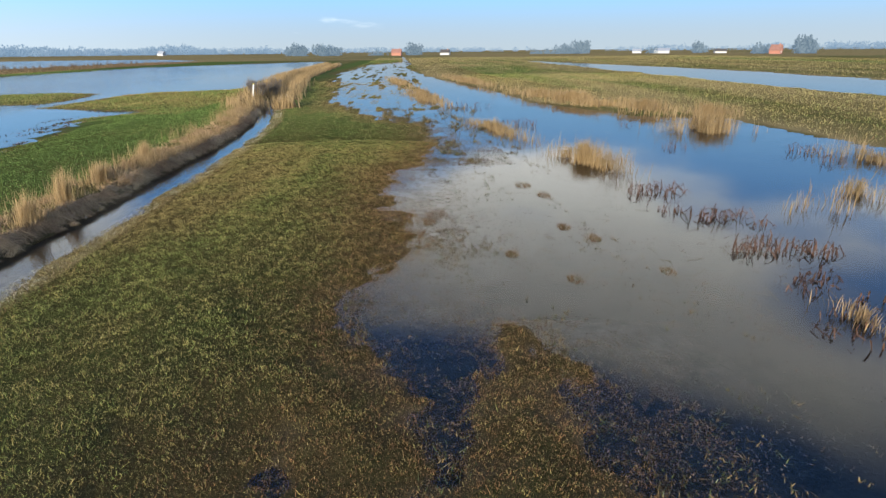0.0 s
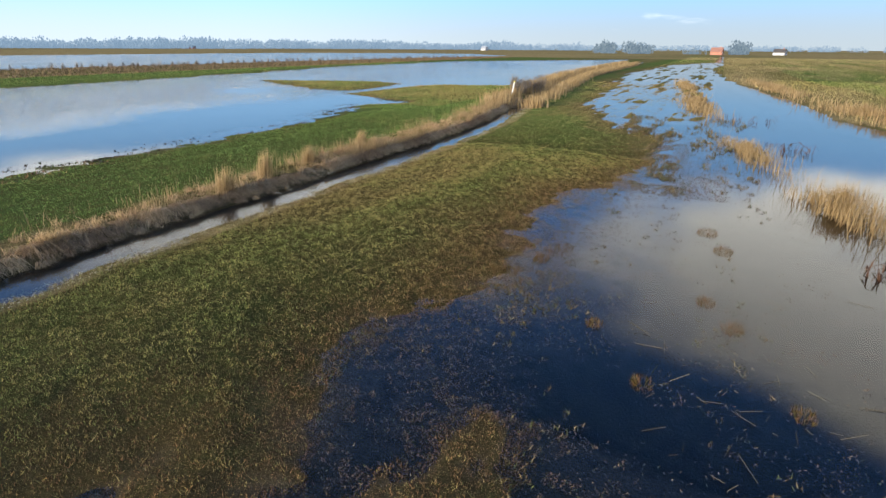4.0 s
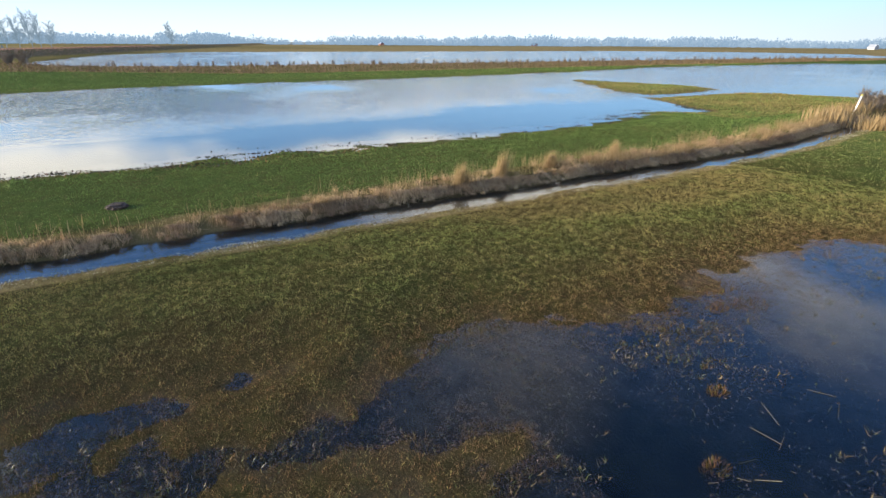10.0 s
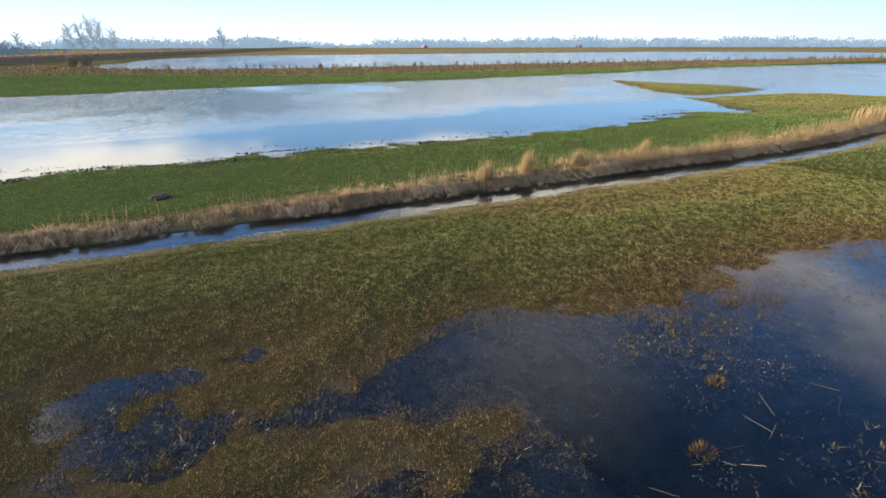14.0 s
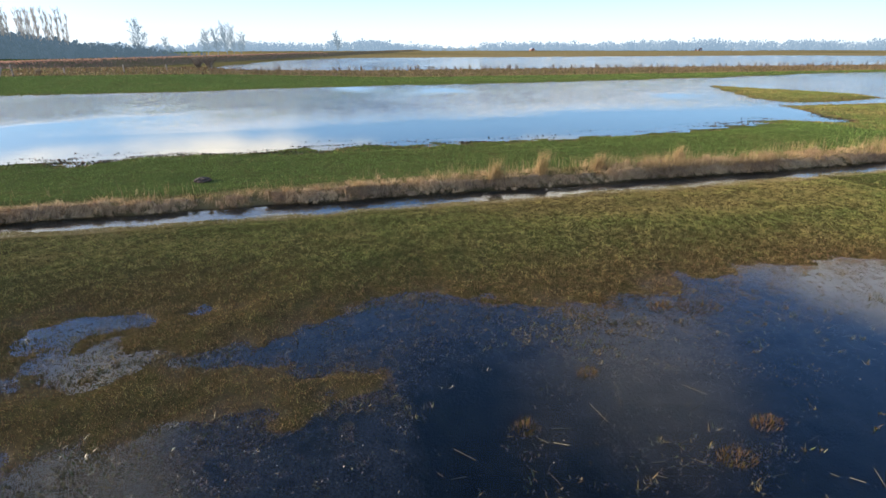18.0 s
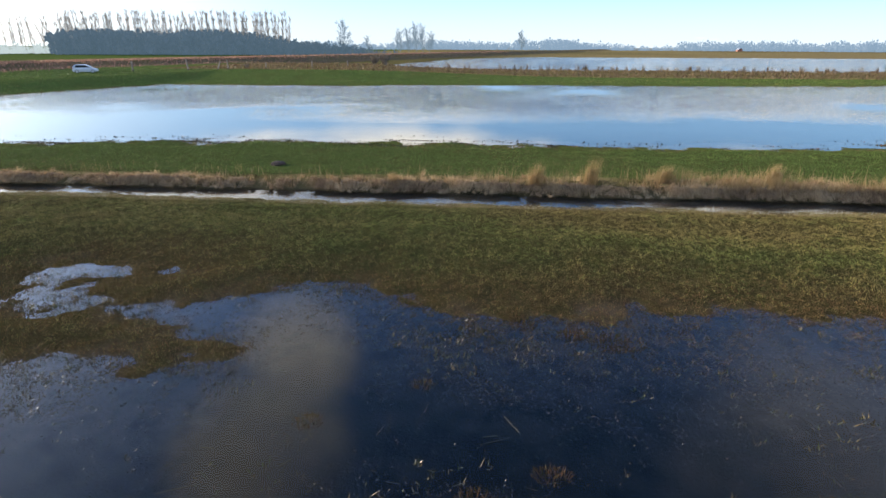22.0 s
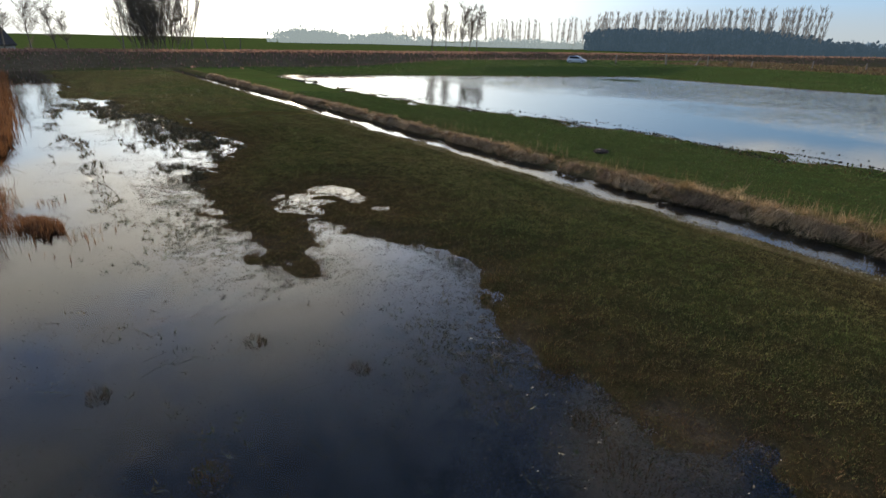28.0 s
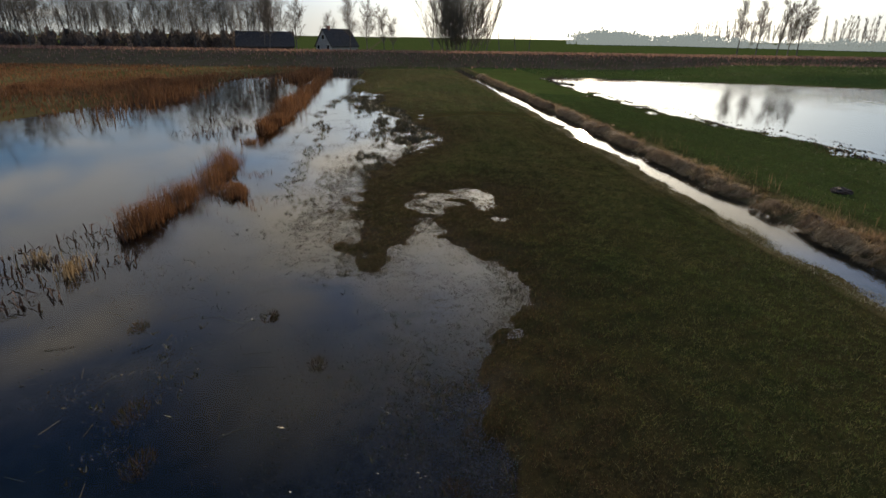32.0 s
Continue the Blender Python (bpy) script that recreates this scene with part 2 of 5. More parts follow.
def water_material():
    """A clear film over dark ground: a mirror by its Fresnel, wind ripples only on the open lakes."""
    m, nt, p = material("flood_water")
    nt.nodes.remove(p)
    pos = place_node(nt)
    out = nt.nodes["Material Output"]
    gl, tr, mx, fr = (nt.nodes.new("ShaderNodeBsdfGlossy"), nt.nodes.new("ShaderNodeBsdfTransparent"), nt.nodes.new("ShaderNodeMixShader"), nt.nodes.new("ShaderNodeFresnel"))
    fr.inputs["IOR"].default_value = 1.33
    gl.inputs["Roughness"].default_value = 0.045
    tr.inputs["Color"].default_value = (0.86, 0.84, 0.80, 1)
    sep = nt.nodes.new("ShaderNodeSeparateXYZ")
    nt.links.new(pos, sep.inputs[0])
    lake = range_node(nt, sep.outputs[0], -33.0, -50.0)
    wave = nt.nodes.new("ShaderNodeMath")
    wave.operation = "MULTIPLY"
    patch = noise_node(nt, 0.035, 2, pos)
    swell = nt.nodes.new("ShaderNodeMapping")
    swell.inputs["Scale"].default_value, swell.inputs["Rotation"].default_value = (1.9, 0.85, 1.0), (0, 0, radians(18))
    nt.links.new(pos, swell.inputs["Vector"])
    nt.links.new(noise_node(nt, 1.0, 2, swell.outputs[0]), wave.inputs[0])
    nt.links.new(lake, wave.inputs[1])
    wave2 = nt.nodes.new("ShaderNodeMath")
    wave2.operation = "MULTIPLY"
    nt.links.new(wave.outputs[0], wave2.inputs[0])
    nt.links.new(range_node(nt, patch, 0.34, 0.50), wave2.inputs[1])
    b = nt.nodes.new("ShaderNodeBump")
    b.inputs["Strength"].default_value, b.inputs["Distance"].default_value = 1.0, 0.17
    nt.links.new(wave2.outputs[0], b.inputs["Height"])
    nt.links.new(b.outputs[0], gl.inputs["Normal"])
    nt.links.new(b.outputs[0], fr.inputs["Normal"])
    nt.links.new(fr.outputs[0], mx.inputs[0])
    nt.links.new(tr.outputs[0], mx.inputs[1])
    nt.links.new(gl.outputs[0], mx.inputs[2])
    nt.links.new(mx.outputs[0], out.inputs[0])
    return m


def haze_material(name, colour, glow):
    """Far woods: lit as the rest, plus a pale emission standing in for haze."""
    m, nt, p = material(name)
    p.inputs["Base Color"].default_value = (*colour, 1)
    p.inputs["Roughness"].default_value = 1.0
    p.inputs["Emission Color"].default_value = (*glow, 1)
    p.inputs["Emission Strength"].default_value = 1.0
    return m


def wet_blades(name):
    """Drowned sods: dark, wet and shining."""
    m, nt, p = material(name)
    a = nt.nodes.new("ShaderNodeAttribute")
    a.attribute_name = "shade"
    nt.links.new(a.outputs["Color"], p.inputs["Base Color"])
    p.inputs["Roughness"].default_value = 0.40
    p.inputs["Specular IOR Level"].default_value = 0.16
    return m


def shaded_stalks(name, through):
    """Old stalks: each lock in its own shade of brown."""
    m, nt, p = material(name)
    a, mx, tl = nt.nodes.new("ShaderNodeAttribute"), nt.nodes.new("ShaderNodeMixShader"), nt.nodes.new("ShaderNodeBsdfTranslucent")
    a.attribute_name = "shade"
    nt.links.new(a.outputs["Color"], p.inputs["Base Color"])
    nt.links.new(a.outputs["Color"], tl.inputs["Color"])
    p.inputs["Roughness"].default_value, p.inputs["Specular IOR Level"].default_value = 0.7, 0.15
    mx.inputs[0].default_value = through
    nt.links.new(p.outputs[0], mx.inputs[1])
    nt.links.new(tl.outputs[0], mx.inputs[2])
    nt.links.new(mx.outputs[0], nt.nodes["Material Output"].inputs[0])
    return m


WET = wet_blades("wet_sods")
STALK = shaded_stalks("old_stalks", 0.34)
SOIL, WATER = ground_material(), water_material()
GRASS = attr_blades("grass_blades")
REED = blades("dry_reed", (0.21, 0.135, 0.058), (0.38, 0.27, 0.13), through=0.25)
REED_DARK = blades("old_reed", (0.115, 0.048, 0.020), (0.27, 0.130, 0.055), through=0.38)
SCRUB = blades("dike_scrub", (0.17, 0.095, 0.070), (0.34, 0.20, 0.14), through=0.45, spread=0.3)
MARSH = blades("brown_marsh", (0.085, 0.055, 0.030), (0.22, 0.15, 0.075), through=0.2, spread=0.2)
BANK = blades("grey_thatch", (0.15, 0.095, 0.048), (0.50, 0.35, 0.18), through=0.3, spread=1.2)
RUSH = blades("dead_rush", (0.045, 0.022, 0.013), (0.15, 0.080, 0.048))
STRAW = blades("pale_straw", (0.30, 0.24, 0.12), (0.60, 0.52, 0.34), through=0.2)
LITTER = blades("wet_straw", (0.06, 0.045, 0.026), (0.17, 0.14, 0.08))
BARK = plain("grey_bark", (0.13, 0.112, 0.092), 0.95, scale=3.0, bump=0.6, depth=0.04)
TWIG = blades("bare_twigs", (0.17, 0.140, 0.112), (0.30, 0.25, 0.20), through=0.35, spread=0.05)
BRUSH = blades("wood_brush", (0.13, 0.105, 0.090), (0.24, 0.18, 0.14), through=0.45, spread=0.05)
# the second colour is haze put into the emission of far trees
FAR = haze_material("hazy_distant_wood", (0.04, 0.05, 0.06), (0.105, 0.155, 0.210))
GROVE = haze_material("hazy_grove", (0.04, 0.05, 0.055), (0.060, 0.088, 0.115))
HAZY_BARK = haze_material("hazy_poplar_bark", (0.32, 0.26, 0.20), (0.035, 0.042, 0.048))
MISTY = haze_material("misty_wood", (0.04, 0.05, 0.05), (0.24, 0.285, 0.29))
MIDWOOD = haze_material("hazy_wood", (0.04, 0.045, 0.05), (0.030, 0.050, 0.068))


# ---- plan ----
def lerp(v, *pairs):
    """A line of the plan: (v, value) pairs, straight between them."""
    a = np.array(pairs, float)
    return np.interp(v, a[:, 0], a[:, 1])


def value_noise(x, y, size, seed):
    """Smooth noise in -1..1 on a lattice of that size."""
    gx, gy = x / size, y / size
    ix, iy = np.floor(gx).astype(np.int64), np.floor(gy).astype(np.int64)
    fx, fy = gx - ix, gy - iy
    fx, fy = fx * fx * (3 - 2 * fx), fy * fy * (3 - 2 * fy)

    def h(a, b):
        k = (a * 374761393 + b * 668265263 + seed * 974711) & 0x7FFFFFFF
        k = ((k ^ (k >> 13)) * 1274126177) & 0x7FFFFFFF
        return ((k ^ (k >> 16)) & 0xFFFF) / 32767.5 - 1

    return (h(ix, iy) * (1 - fx) + h(ix + 1, iy) * fx) * (1 - fy) + (h(ix, iy + 1) * (1 - fx) + h(ix + 1, iy + 1) * fx) * fy


def fractal(x, y, size, seed, octaves=3):
    return sum(value_noise(x, y, size / 2**k, seed + k) * 0.5**k for k in range(octaves))


def inside(x, y, corners):
    """Metres inside a closed outline of the plan (negative: outside)."""
    x, y = np.asarray(x, float), np.asarray(y, float)
    best, odd = np.full(x.shape, 1e9), np.zeros(x.shape, bool)
    for (ax, ay), (bx, by) in zip(corners, corners[1:] + corners[:1]):
        ux, uy = bx - ax, by - ay
        k = np.clip(((x - ax) * ux + (y - ay) * uy) / (ux * ux + uy * uy), 0, 1)
        best = np.minimum(best, np.hypot(x - ax - k * ux, y - ay - k * uy))
        if by != ay:
            odd ^= ((ay > y) != (by > y)) & (x < ax + ux * (y - ay) / uy)
    return np.where(odd, best, -best)


FINGER = [(3.4, 3.1), (3.8, 3.4), (3.8, 5.9), (4.1, 8.2), (4.8, 9.6), (5.3, 11.4), (4.5, 12.6), (2.2, 11.9), (1.7, 10.9), (1.8, 10.3), (2.4, 9.2), (3.2, 7.8), (3.2, 5.8), (3.0, 4.5)]
POOLS = ([(1.0, 2.3), (1.9, 2.6), (2.1, 4.8), (1.4, 6.4), (0.8, 7.3), (0.8, 5.7), (0.4, 3.6)], [(2.4, 2.7), (3.5, 3.2), (3.3, 5.6), (2.3, 4.4)])


def flood_depth(x, y):
    """Metres inside the flooded strip beside the meadow (negative: dry)."""
    left = lerp(y, (-95, 12), (-75, 10), (-64, 8.9), (-40, 8.4), (-36, 5.6), (-30, 4.9), (-24, 4.5), (-20, 3.0), (-15, 2.8), (-11, 1.6), (-9, 1.5), (-7, 2.2), (-3, 4.5), (0, 6.0), (5, 6.05), (8.5, 5.8), (10, 5.5), (10.9, 5.1),
                (11.2, 2.0), (12.9, 1.6), (13.7, 2.4), (16.5, 2.8), (18.5, 2.6), (20.5, 2.3), (24, 2.6), (27, 2.9), (29, 4.5), (36, 4.9), (43, 4.6), (47, 2.6), (51, 1.4), (54, -1), (63, -4), (100, -8), (152, -13), (238, -8), (285, 6))
    right = lerp(y, (-95, 14), (-75, 20), (-55, 27), (-36, 25), (-24, 29), (-10, 34), (30, 32), (45, 31), (48, 24), (63, 17.8), (82, 16.6), (130, 9), (195, 5), (240, 8), (285, 8))
    d = np.minimum(x - left, right - x)
    close = (x > -3) & (x < 9) & (y > -2) & (y < 16)
    f = np.full(np.shape(x), -9.0)
    for outline in (FINGER, *POOLS):
        f[close] = np.maximum(f[close], inside(x[close], y[close], outline) * (1.3 if outline is FINGER else 1.2) + (0.05 if outline is FINGER else -0.16))
    d = np.maximum(d, f)
    return np.maximum(d, 0.5 - np.hypot((x + 5.6), (y - 27) / 3) * 1.1)


def ditch_middle(y):
    return lerp(y, (-90, -8.6), (35, -8.1), (48, -8.9), (63, -11.5), (124, -19.5), (217, -22.5), (330, -25))


ISLE = [(-66.5, 80.3), (-57, 84.2), (-48, 87.3), (-41.5, 85.5), (-40.2, 77), (-40.6, 69.3), (-47, 69.5), (-56, 74)]


def lake_depth(x, y):
    near = lerp(y, (-68, -20), (-33, -18.2), (-19, -19.6), (-7, -21.4), (3, -22.3), (14, -22.8), (21, -21.7), (30, -22), (44, -23.4), (53, -26.5), (58, -23.3), (61, -29), (64, -37),
                (84, -36.5), (89, -26), (95, -22.8), (150, -28), (240, -32), (318, -36))
    far = lerp(y, (-66, -21.5), (-58, -37), (-45, -67), (-41, -79), (-20, -78), (20, -84), (78, -87), (100, -90), (145, -101), (233, -97), (322, -37))
    d = np.minimum(np.minimum(near - x, x - far), np.minimum(y + 66, 322 - y))
    close = (x > -80) & (x < -30) & (y > 60) & (y < 98)
    d[close] = np.minimum(d[close], -inside(x[close], y[close], ISLE) * 1.3 - 0.6)
    near2 = lerp(y, (-20, -190), (-8, -156), (30, -150), (170, -146), (390, -131), (470, -200))
    far2 = lerp(y, (-20, -190), (0, -285), (45, -350), (380, -340), (470, -262))
    d2 = np.minimum(np.minimum(near2 - x, x - far2), np.minimum(y + 18, 470 - y))
    near3 = lerp(y, (20, 66), (73, 61.5), (115, 62), (283, 68))
    far3 = lerp(y, (20, 80), (60, 90), (150, 91), (283, 69))
    d3 = np.minimum(np.minimum(x - near3, far3 - x), np.minimum(y - 20, 285 - y))
    return np.maximum(np.maximum(d, d2), d3)


DIKE = [(400, -90), (60, -100), (-25, -101), (-112, -92), (-200, -62), (-420, 25), (-900, 200)]


def dike_distance(x, y):
    best = np.full(np.shape(x), 1e9)
    for (ax, ay), (bx, by) in zip(DIKE[:-1], DIKE[1:]):
        ux, uy = bx - ax, by - ay
        k = np.clip(((x - ax) * ux + (y - ay) * uy) / (ux * ux + uy * uy), 0, 1)
        best = np.minimum(best, np.hypot(x - ax - k * ux, y - ay - k * uy))
    return best


def ramp(v, a, b):
    k = np.clip((v - a) / (b - a), 0, 1)
    return k * k * (3 - 2 * k)


def height(x, y):
    """The ground; the water stands at 0."""
    x, y = np.asarray(x, float), np.asarray(y, float)
    near = 1 - ramp(np.hypot(x - 3, y - 15), 60, 160)
    fd, ld = flood_depth(x, y), lake_depth(x, y)
    # long wheel tracks in the flooded lane
    lane = (0.9 * value_noise(x, y / 9, 0.9, 5) + 0.6 * value_noise(x, y / 9, 0.45, 7) + 0.6 * value_noise(x, y / 3, 0.6, 8)) * ramp(y, 34, 56) * (1 - ramp(x, 7, 11)) + (value_noise(x, y / 9, 1.0, 6) + 0.8 * value_noise(x, y / 2.5, 0.8, 9)) * (1 - ramp(y, -26, -8)) * (1 - ramp(x, 8, 11))
    zone_n = ramp(y, 43, 56) * (1 - ramp(x, 7, 11))
    zone_s = (1 - ramp(y, -30, -8)) * (1 - ramp(x, 8.5, 12))
    cap = 0.5 * zone_n + 0.85 * zone_s + 50 * (1 - np.maximum(zone_n, zone_s))
    fd = np.minimum(fd, cap)
    wet = fd + 0.22 * fractal(x, y, 1.5, 11, 2) + 0.30 * fractal(x, y, 0.5, 15, 2) + lane * 1.15
    wet = wet + 0.42 * value_noise(x, y / 1.4, 0.42, 19) * (1 - ramp(np.abs(fd), 0.25, 0.8)) * (1 - ramp(np.abs(y - 6.5), 6, 8)) * (1 - ramp(np.abs(x - 2.5), 2.5, 4))
    # drowned sods rise here and there out of the shallow margin
    wet = wet - (0.02 + 0.42 * fractal(x, y / 2.2, 0.45, 17, 3)) * ramp(fd, -0.2, 0.6) * (1 - ramp(fd, 1.5, 3.4)) * ramp(y, -14, -4) * (1 - ramp(y, 30, 40)) * (1 - ramp(x, 7, 9))
    z = np.clip(-0.055 * wet, -0.035 - 0.05 * np.clip(fd - 1.2, 0, 3.6), 0.20)
    lw = ld + (1.0 + 1.2 * (1 - near)) * fractal(x, y, 3.5, 23, 3) + 0.7 * near * fractal(x, y / 2, 0.9, 27, 2)
    z = np.minimum(z, np.clip(-0.05 * lw, -0.5, 0.25))
    # meadow crown between flood and ditch
    c = ditch_middle(y)
    z = z + 0.10 * ramp(-x, -1, 4) * ramp(x - c, 1.5, 4) * (1 - ramp(y, 45, 70))
    # ditch with a higher, steeper far bank
    e = x - c + 0.18 * fractal(x, y, 2.5, 41, 2)
    bank = np.where(e > 0, np.clip((e - 0.80) * 0.085, -0.07, 0.16), np.clip((-e - 0.80) * 0.42, -0.07, 0.32 - 0.05 * np.clip(-e - 2.6, 0, 3.6)))
    inside = ramp(np.abs(e), 6.2, 3.2) * ramp(y, -92, -80) * (1 - ramp(y, 230, 330))
    z = z * (1 - inside) + bank * inside
    # land that rises to the dike in the south-west, and the dike
    dd = dike_distance(x, y)
    rise = ramp(-ld, 4, 26) * ramp(-x, 40, 70) * (1 - ramp(y, -20, 40)) * (1 - ramp(-x, 150, 200))
    z = z + 1.25 * rise
    top = np.clip((13.0 - dd) * 0.33, 0, 2.6)
    z = np.maximum(z, np.where(dd < 14, top, -9))
    return z + 0.018 * near * fractal(x, y, 0.55, 71, 2) + 0.022 * fractal(x, y, 4.0, 81, 2)


def zones(x, y, z):
    """Green, mud and straw of the ground, 0 to 1 each."""
    fd, ld = flood_depth(x, y), lake_depth(x, y)
    c = ditch_middle(y)
    e = x - c
    n1, n2 = fractal(x, y, 6, 101, 3), fractal(x, y, 1.3, 111, 3)
    green = np.clip((0.72 - 0.48 * (1 - ramp(y, -14, 28))) * ramp(-fd, 0.6, 5.5) + 0.25 * n1 + 0.14, 0, 1)
    green = np.where(e < -1.9, np.clip(0.95 + 0.15 * n1, 0, 1), green)
    mud = np.clip(ramp(-z, -0.03, 0.09) * 0.97 + 0.2 * n2 * ramp(0.10 - z, 0, 0.1), 0, 1)
    mud = np.where((e < -0.3) & (e > -2.0), np.minimum(mud, 0.5), mud)
    green = np.where((y > 54) & (x < -18) & (x > -72), np.clip(0.38 + 0.3 * n1, 0, 1), green)
    green = np.where((e < 0.2) & (e > -1.9 - 1.5 * ramp(y, -4, 22)), 0.12, green)
    straw = np.where((e > 0.5) & (e < 1.7), 0.45 + 0.4 * n2, 0.0)
    straw = np.where((e < -0.4) & (e > -2.2 - 1.6 * ramp(y, -4, 22)), 0.28 + 0.35 * n2, straw)
    right = lerp(y, (-95, 14), (-55, 27), (-24, 29), (-10, 34), (45, 31), (63, 17.8), (130, 9), (240, 8))
    r = x - right
    straw = np.where(r > 0, np.clip(0.55 * np.exp(-r / 25) + 0.35 + 0.7 * fractal(x, y / 6, 7, 131, 3), 0, 1), straw)
    green = np.where(r > 14, np.clip(0.5 + 0.7 * fractal(x / 1.0, y / 8, 22, 141, 3), 0, 1), np.where(r > 0, 0.2, green))
    rusty = (r > -2) & (y < -8)
    straw, green = np.where(rusty, np.clip(0.22 + 0.5 * fractal(x, y / 2, 5, 133, 3), 0, 0.7), straw), np.where(rusty, np.clip(0.1 + 0.4 * fractal(x, y / 3, 16, 134, 2), 0, 1), green)
    far_strip = (x < -108) & (y > -60)
    straw = np.where(far_strip, np.clip(0.10 + 0.2 * n1, 0, 1), straw)
    green = np.where(far_strip, 0.15, green)
    tan = (x < -330) | (y > 330)
    straw = np.where(tan, np.clip(0.95 + 0.5 * fractal(x, y, 120, 151, 2), 0, 1), straw)
    dd = dike_distance(x, y)
    on = dd < 15
    straw, green = np.where(on, 0.15, straw), np.where(on, 0.12, green)
    mud = np.where(on, 0.25 + 0.3 * ramp(np.abs(fractal(x, y, 3, 161, 2)), 0, 0.5), mud)
    south = (y < -112) & (x < 300)
    green, straw = np.where(south, 1.0, green), np.where(south, 0.0, straw)
    return np.clip(np.stack([green, mud, straw], -1), 0, 1)


def steps(lo, a, b, hi, fine, grow):
    """Grid lines: even between a and b, wider and wider outside."""
    mid = list(np.arange(a, b + fine / 2, fine))
    for start, end, sign in ((a, lo, -1), (b, hi, 1)):
        v, s, line = start, fine, []
        while (v - end) * sign < 0:
            s = min(s * grow, 150)
            v += s * sign
            line.append(v)
        mid = line[::-1] + mid if sign < 0 else mid + line
    return np.array(mid)


def np_mesh(name, verts, faces, mat, shade=None, smooth=False):
    """A mesh from arrays: faces is an (n, 3) or (n, 4) array."""
    me = bpy.data.meshes.new(name)
    verts, faces = np.asarray(verts, np.float32), np.asarray(faces, np.int32)
    k = faces.shape[1]
    me.vertices.add(len(verts))
    me.vertices.foreach_set("co", verts.ravel())
    me.loops.add(faces.size)
    me.loops.foreach_set("vertex_index", faces.ravel())
    me.polygons.add(len(faces))
    me.polygons.foreach_set("loop_start", np.arange(0, faces.size, k, dtype=np.int32))
    me.polygons.foreach_set("loop_total", np.full(len(faces), k, np.int32))
    if smooth:
        me.polygons.foreach_set("use_smooth", np.ones(len(faces), bool))
    me.update(calc_edges=True)
    if shade is not None:
        key, cols = shade
        at = me.attributes.new(key, "FLOAT_COLOR", "POINT")
        at.data.foreach_set("color", np.concatenate([cols, np.ones((len(cols), 1))], 1).astype(np.float32).ravel())
    me.materials.append(mat)
    return me


def build_ground():
    xs = steps(-2600, -13, 16, 2600, 0.17, 1.04)
    ys = steps(-2600, -12, 33, 2600, 0.23, 1.04)
    gx, gy = np.meshgrid(xs, ys)
    z = height(gx, gy)
    verts = np.stack([gx, gy, z], -1).reshape(-1, 3)
    i = np.arange(len(xs) * len(ys)).reshape(len(ys), len(xs))
    faces = np.stack([i[:-1, :-1], i[:-1, 1:], i[1:, 1:], i[1:, :-1]], -1).reshape(-1, 4)
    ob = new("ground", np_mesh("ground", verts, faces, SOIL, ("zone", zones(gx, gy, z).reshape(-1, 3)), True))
    tagged(ob, "flat winter polder meadow with wet brown and green grass", "ground", kind="structure")


def build_water():
    xs, ys = np.linspace(-420, 120, 28), np.linspace(-95, 480, 28)
    gx, gy = np.meshgrid(xs, ys)
    i = np.arange(gx.size).reshape(gx.shape)
    faces = np.stack([i[:-1, :-1], i[:-1, 1:], i[1:, 1:], i[1:, :-1]], -1).reshape(-1, 4)
    ob = new("water", np_mesh("water", np.stack([gx, gy, gx * 0], -1).reshape(-1, 3), faces, WATER))
    tagged(ob, "still shallow flood water mirroring a cloudy sky", "water", kind="structure")


build_ground()
build_water()


# ---- plants ----
rng = np.random.default_rng(7)


def scatter(n, x0, x1, y0, y1):
    return rng.uniform(x0, x1, n), rng.uniform(y0, y1, n)


def blade_arrays(base, tall, wide, az, lean, droop=0.0, twist=None):
    """Two-part blades: five corners and three triangles each."""
    n = len(base)
    dx, dy = np.cos(az), np.sin(az)
    sx, sy = (-dy * wide / 2, dx * wide / 2) if twist is None else (np.cos(twist) * wide / 2, np.sin(twist) * wide / 2)
    mid = base + np.stack([dx * lean * tall * 0.4, dy * lean * tall * 0.4, tall * 0.55], -1)
    tip = base + np.stack([dx * lean * tall, dy * lean * tall, tall * (1 - droop)], -1)
    side = np.stack([sx, sy, 0 * sx], -1)
    v = np.stack([base - side, base + side, mid - side * 0.8, mid + side * 0.8, tip], 1).reshape(-1, 3)
    k = 5 * np.arange(n)[:, None]
    f = np.concatenate([k + [0, 1, 3], k + [0, 3, 2], k + [2, 3, 4]], 1).reshape(-1, 3)
    return v, f


def simple_blades(base, tall, wide, az, lean):
    """One triangle a blade."""
    n = len(base)
    dx, dy = np.cos(az), np.sin(az)
    turn = rng.uniform(0, 2 * np.pi, n)
    side = np.stack([np.cos(turn) * wide / 2, np.sin(turn) * wide / 2, 0 * wide], -1)
    tip = base + np.stack([dx * lean * tall, dy * lean * tall, tall], -1)
    v = np.stack([base - side, base + side, tip], 1).reshape(-1, 3)
    return v, np.arange(3 * n).reshape(-1, 3)


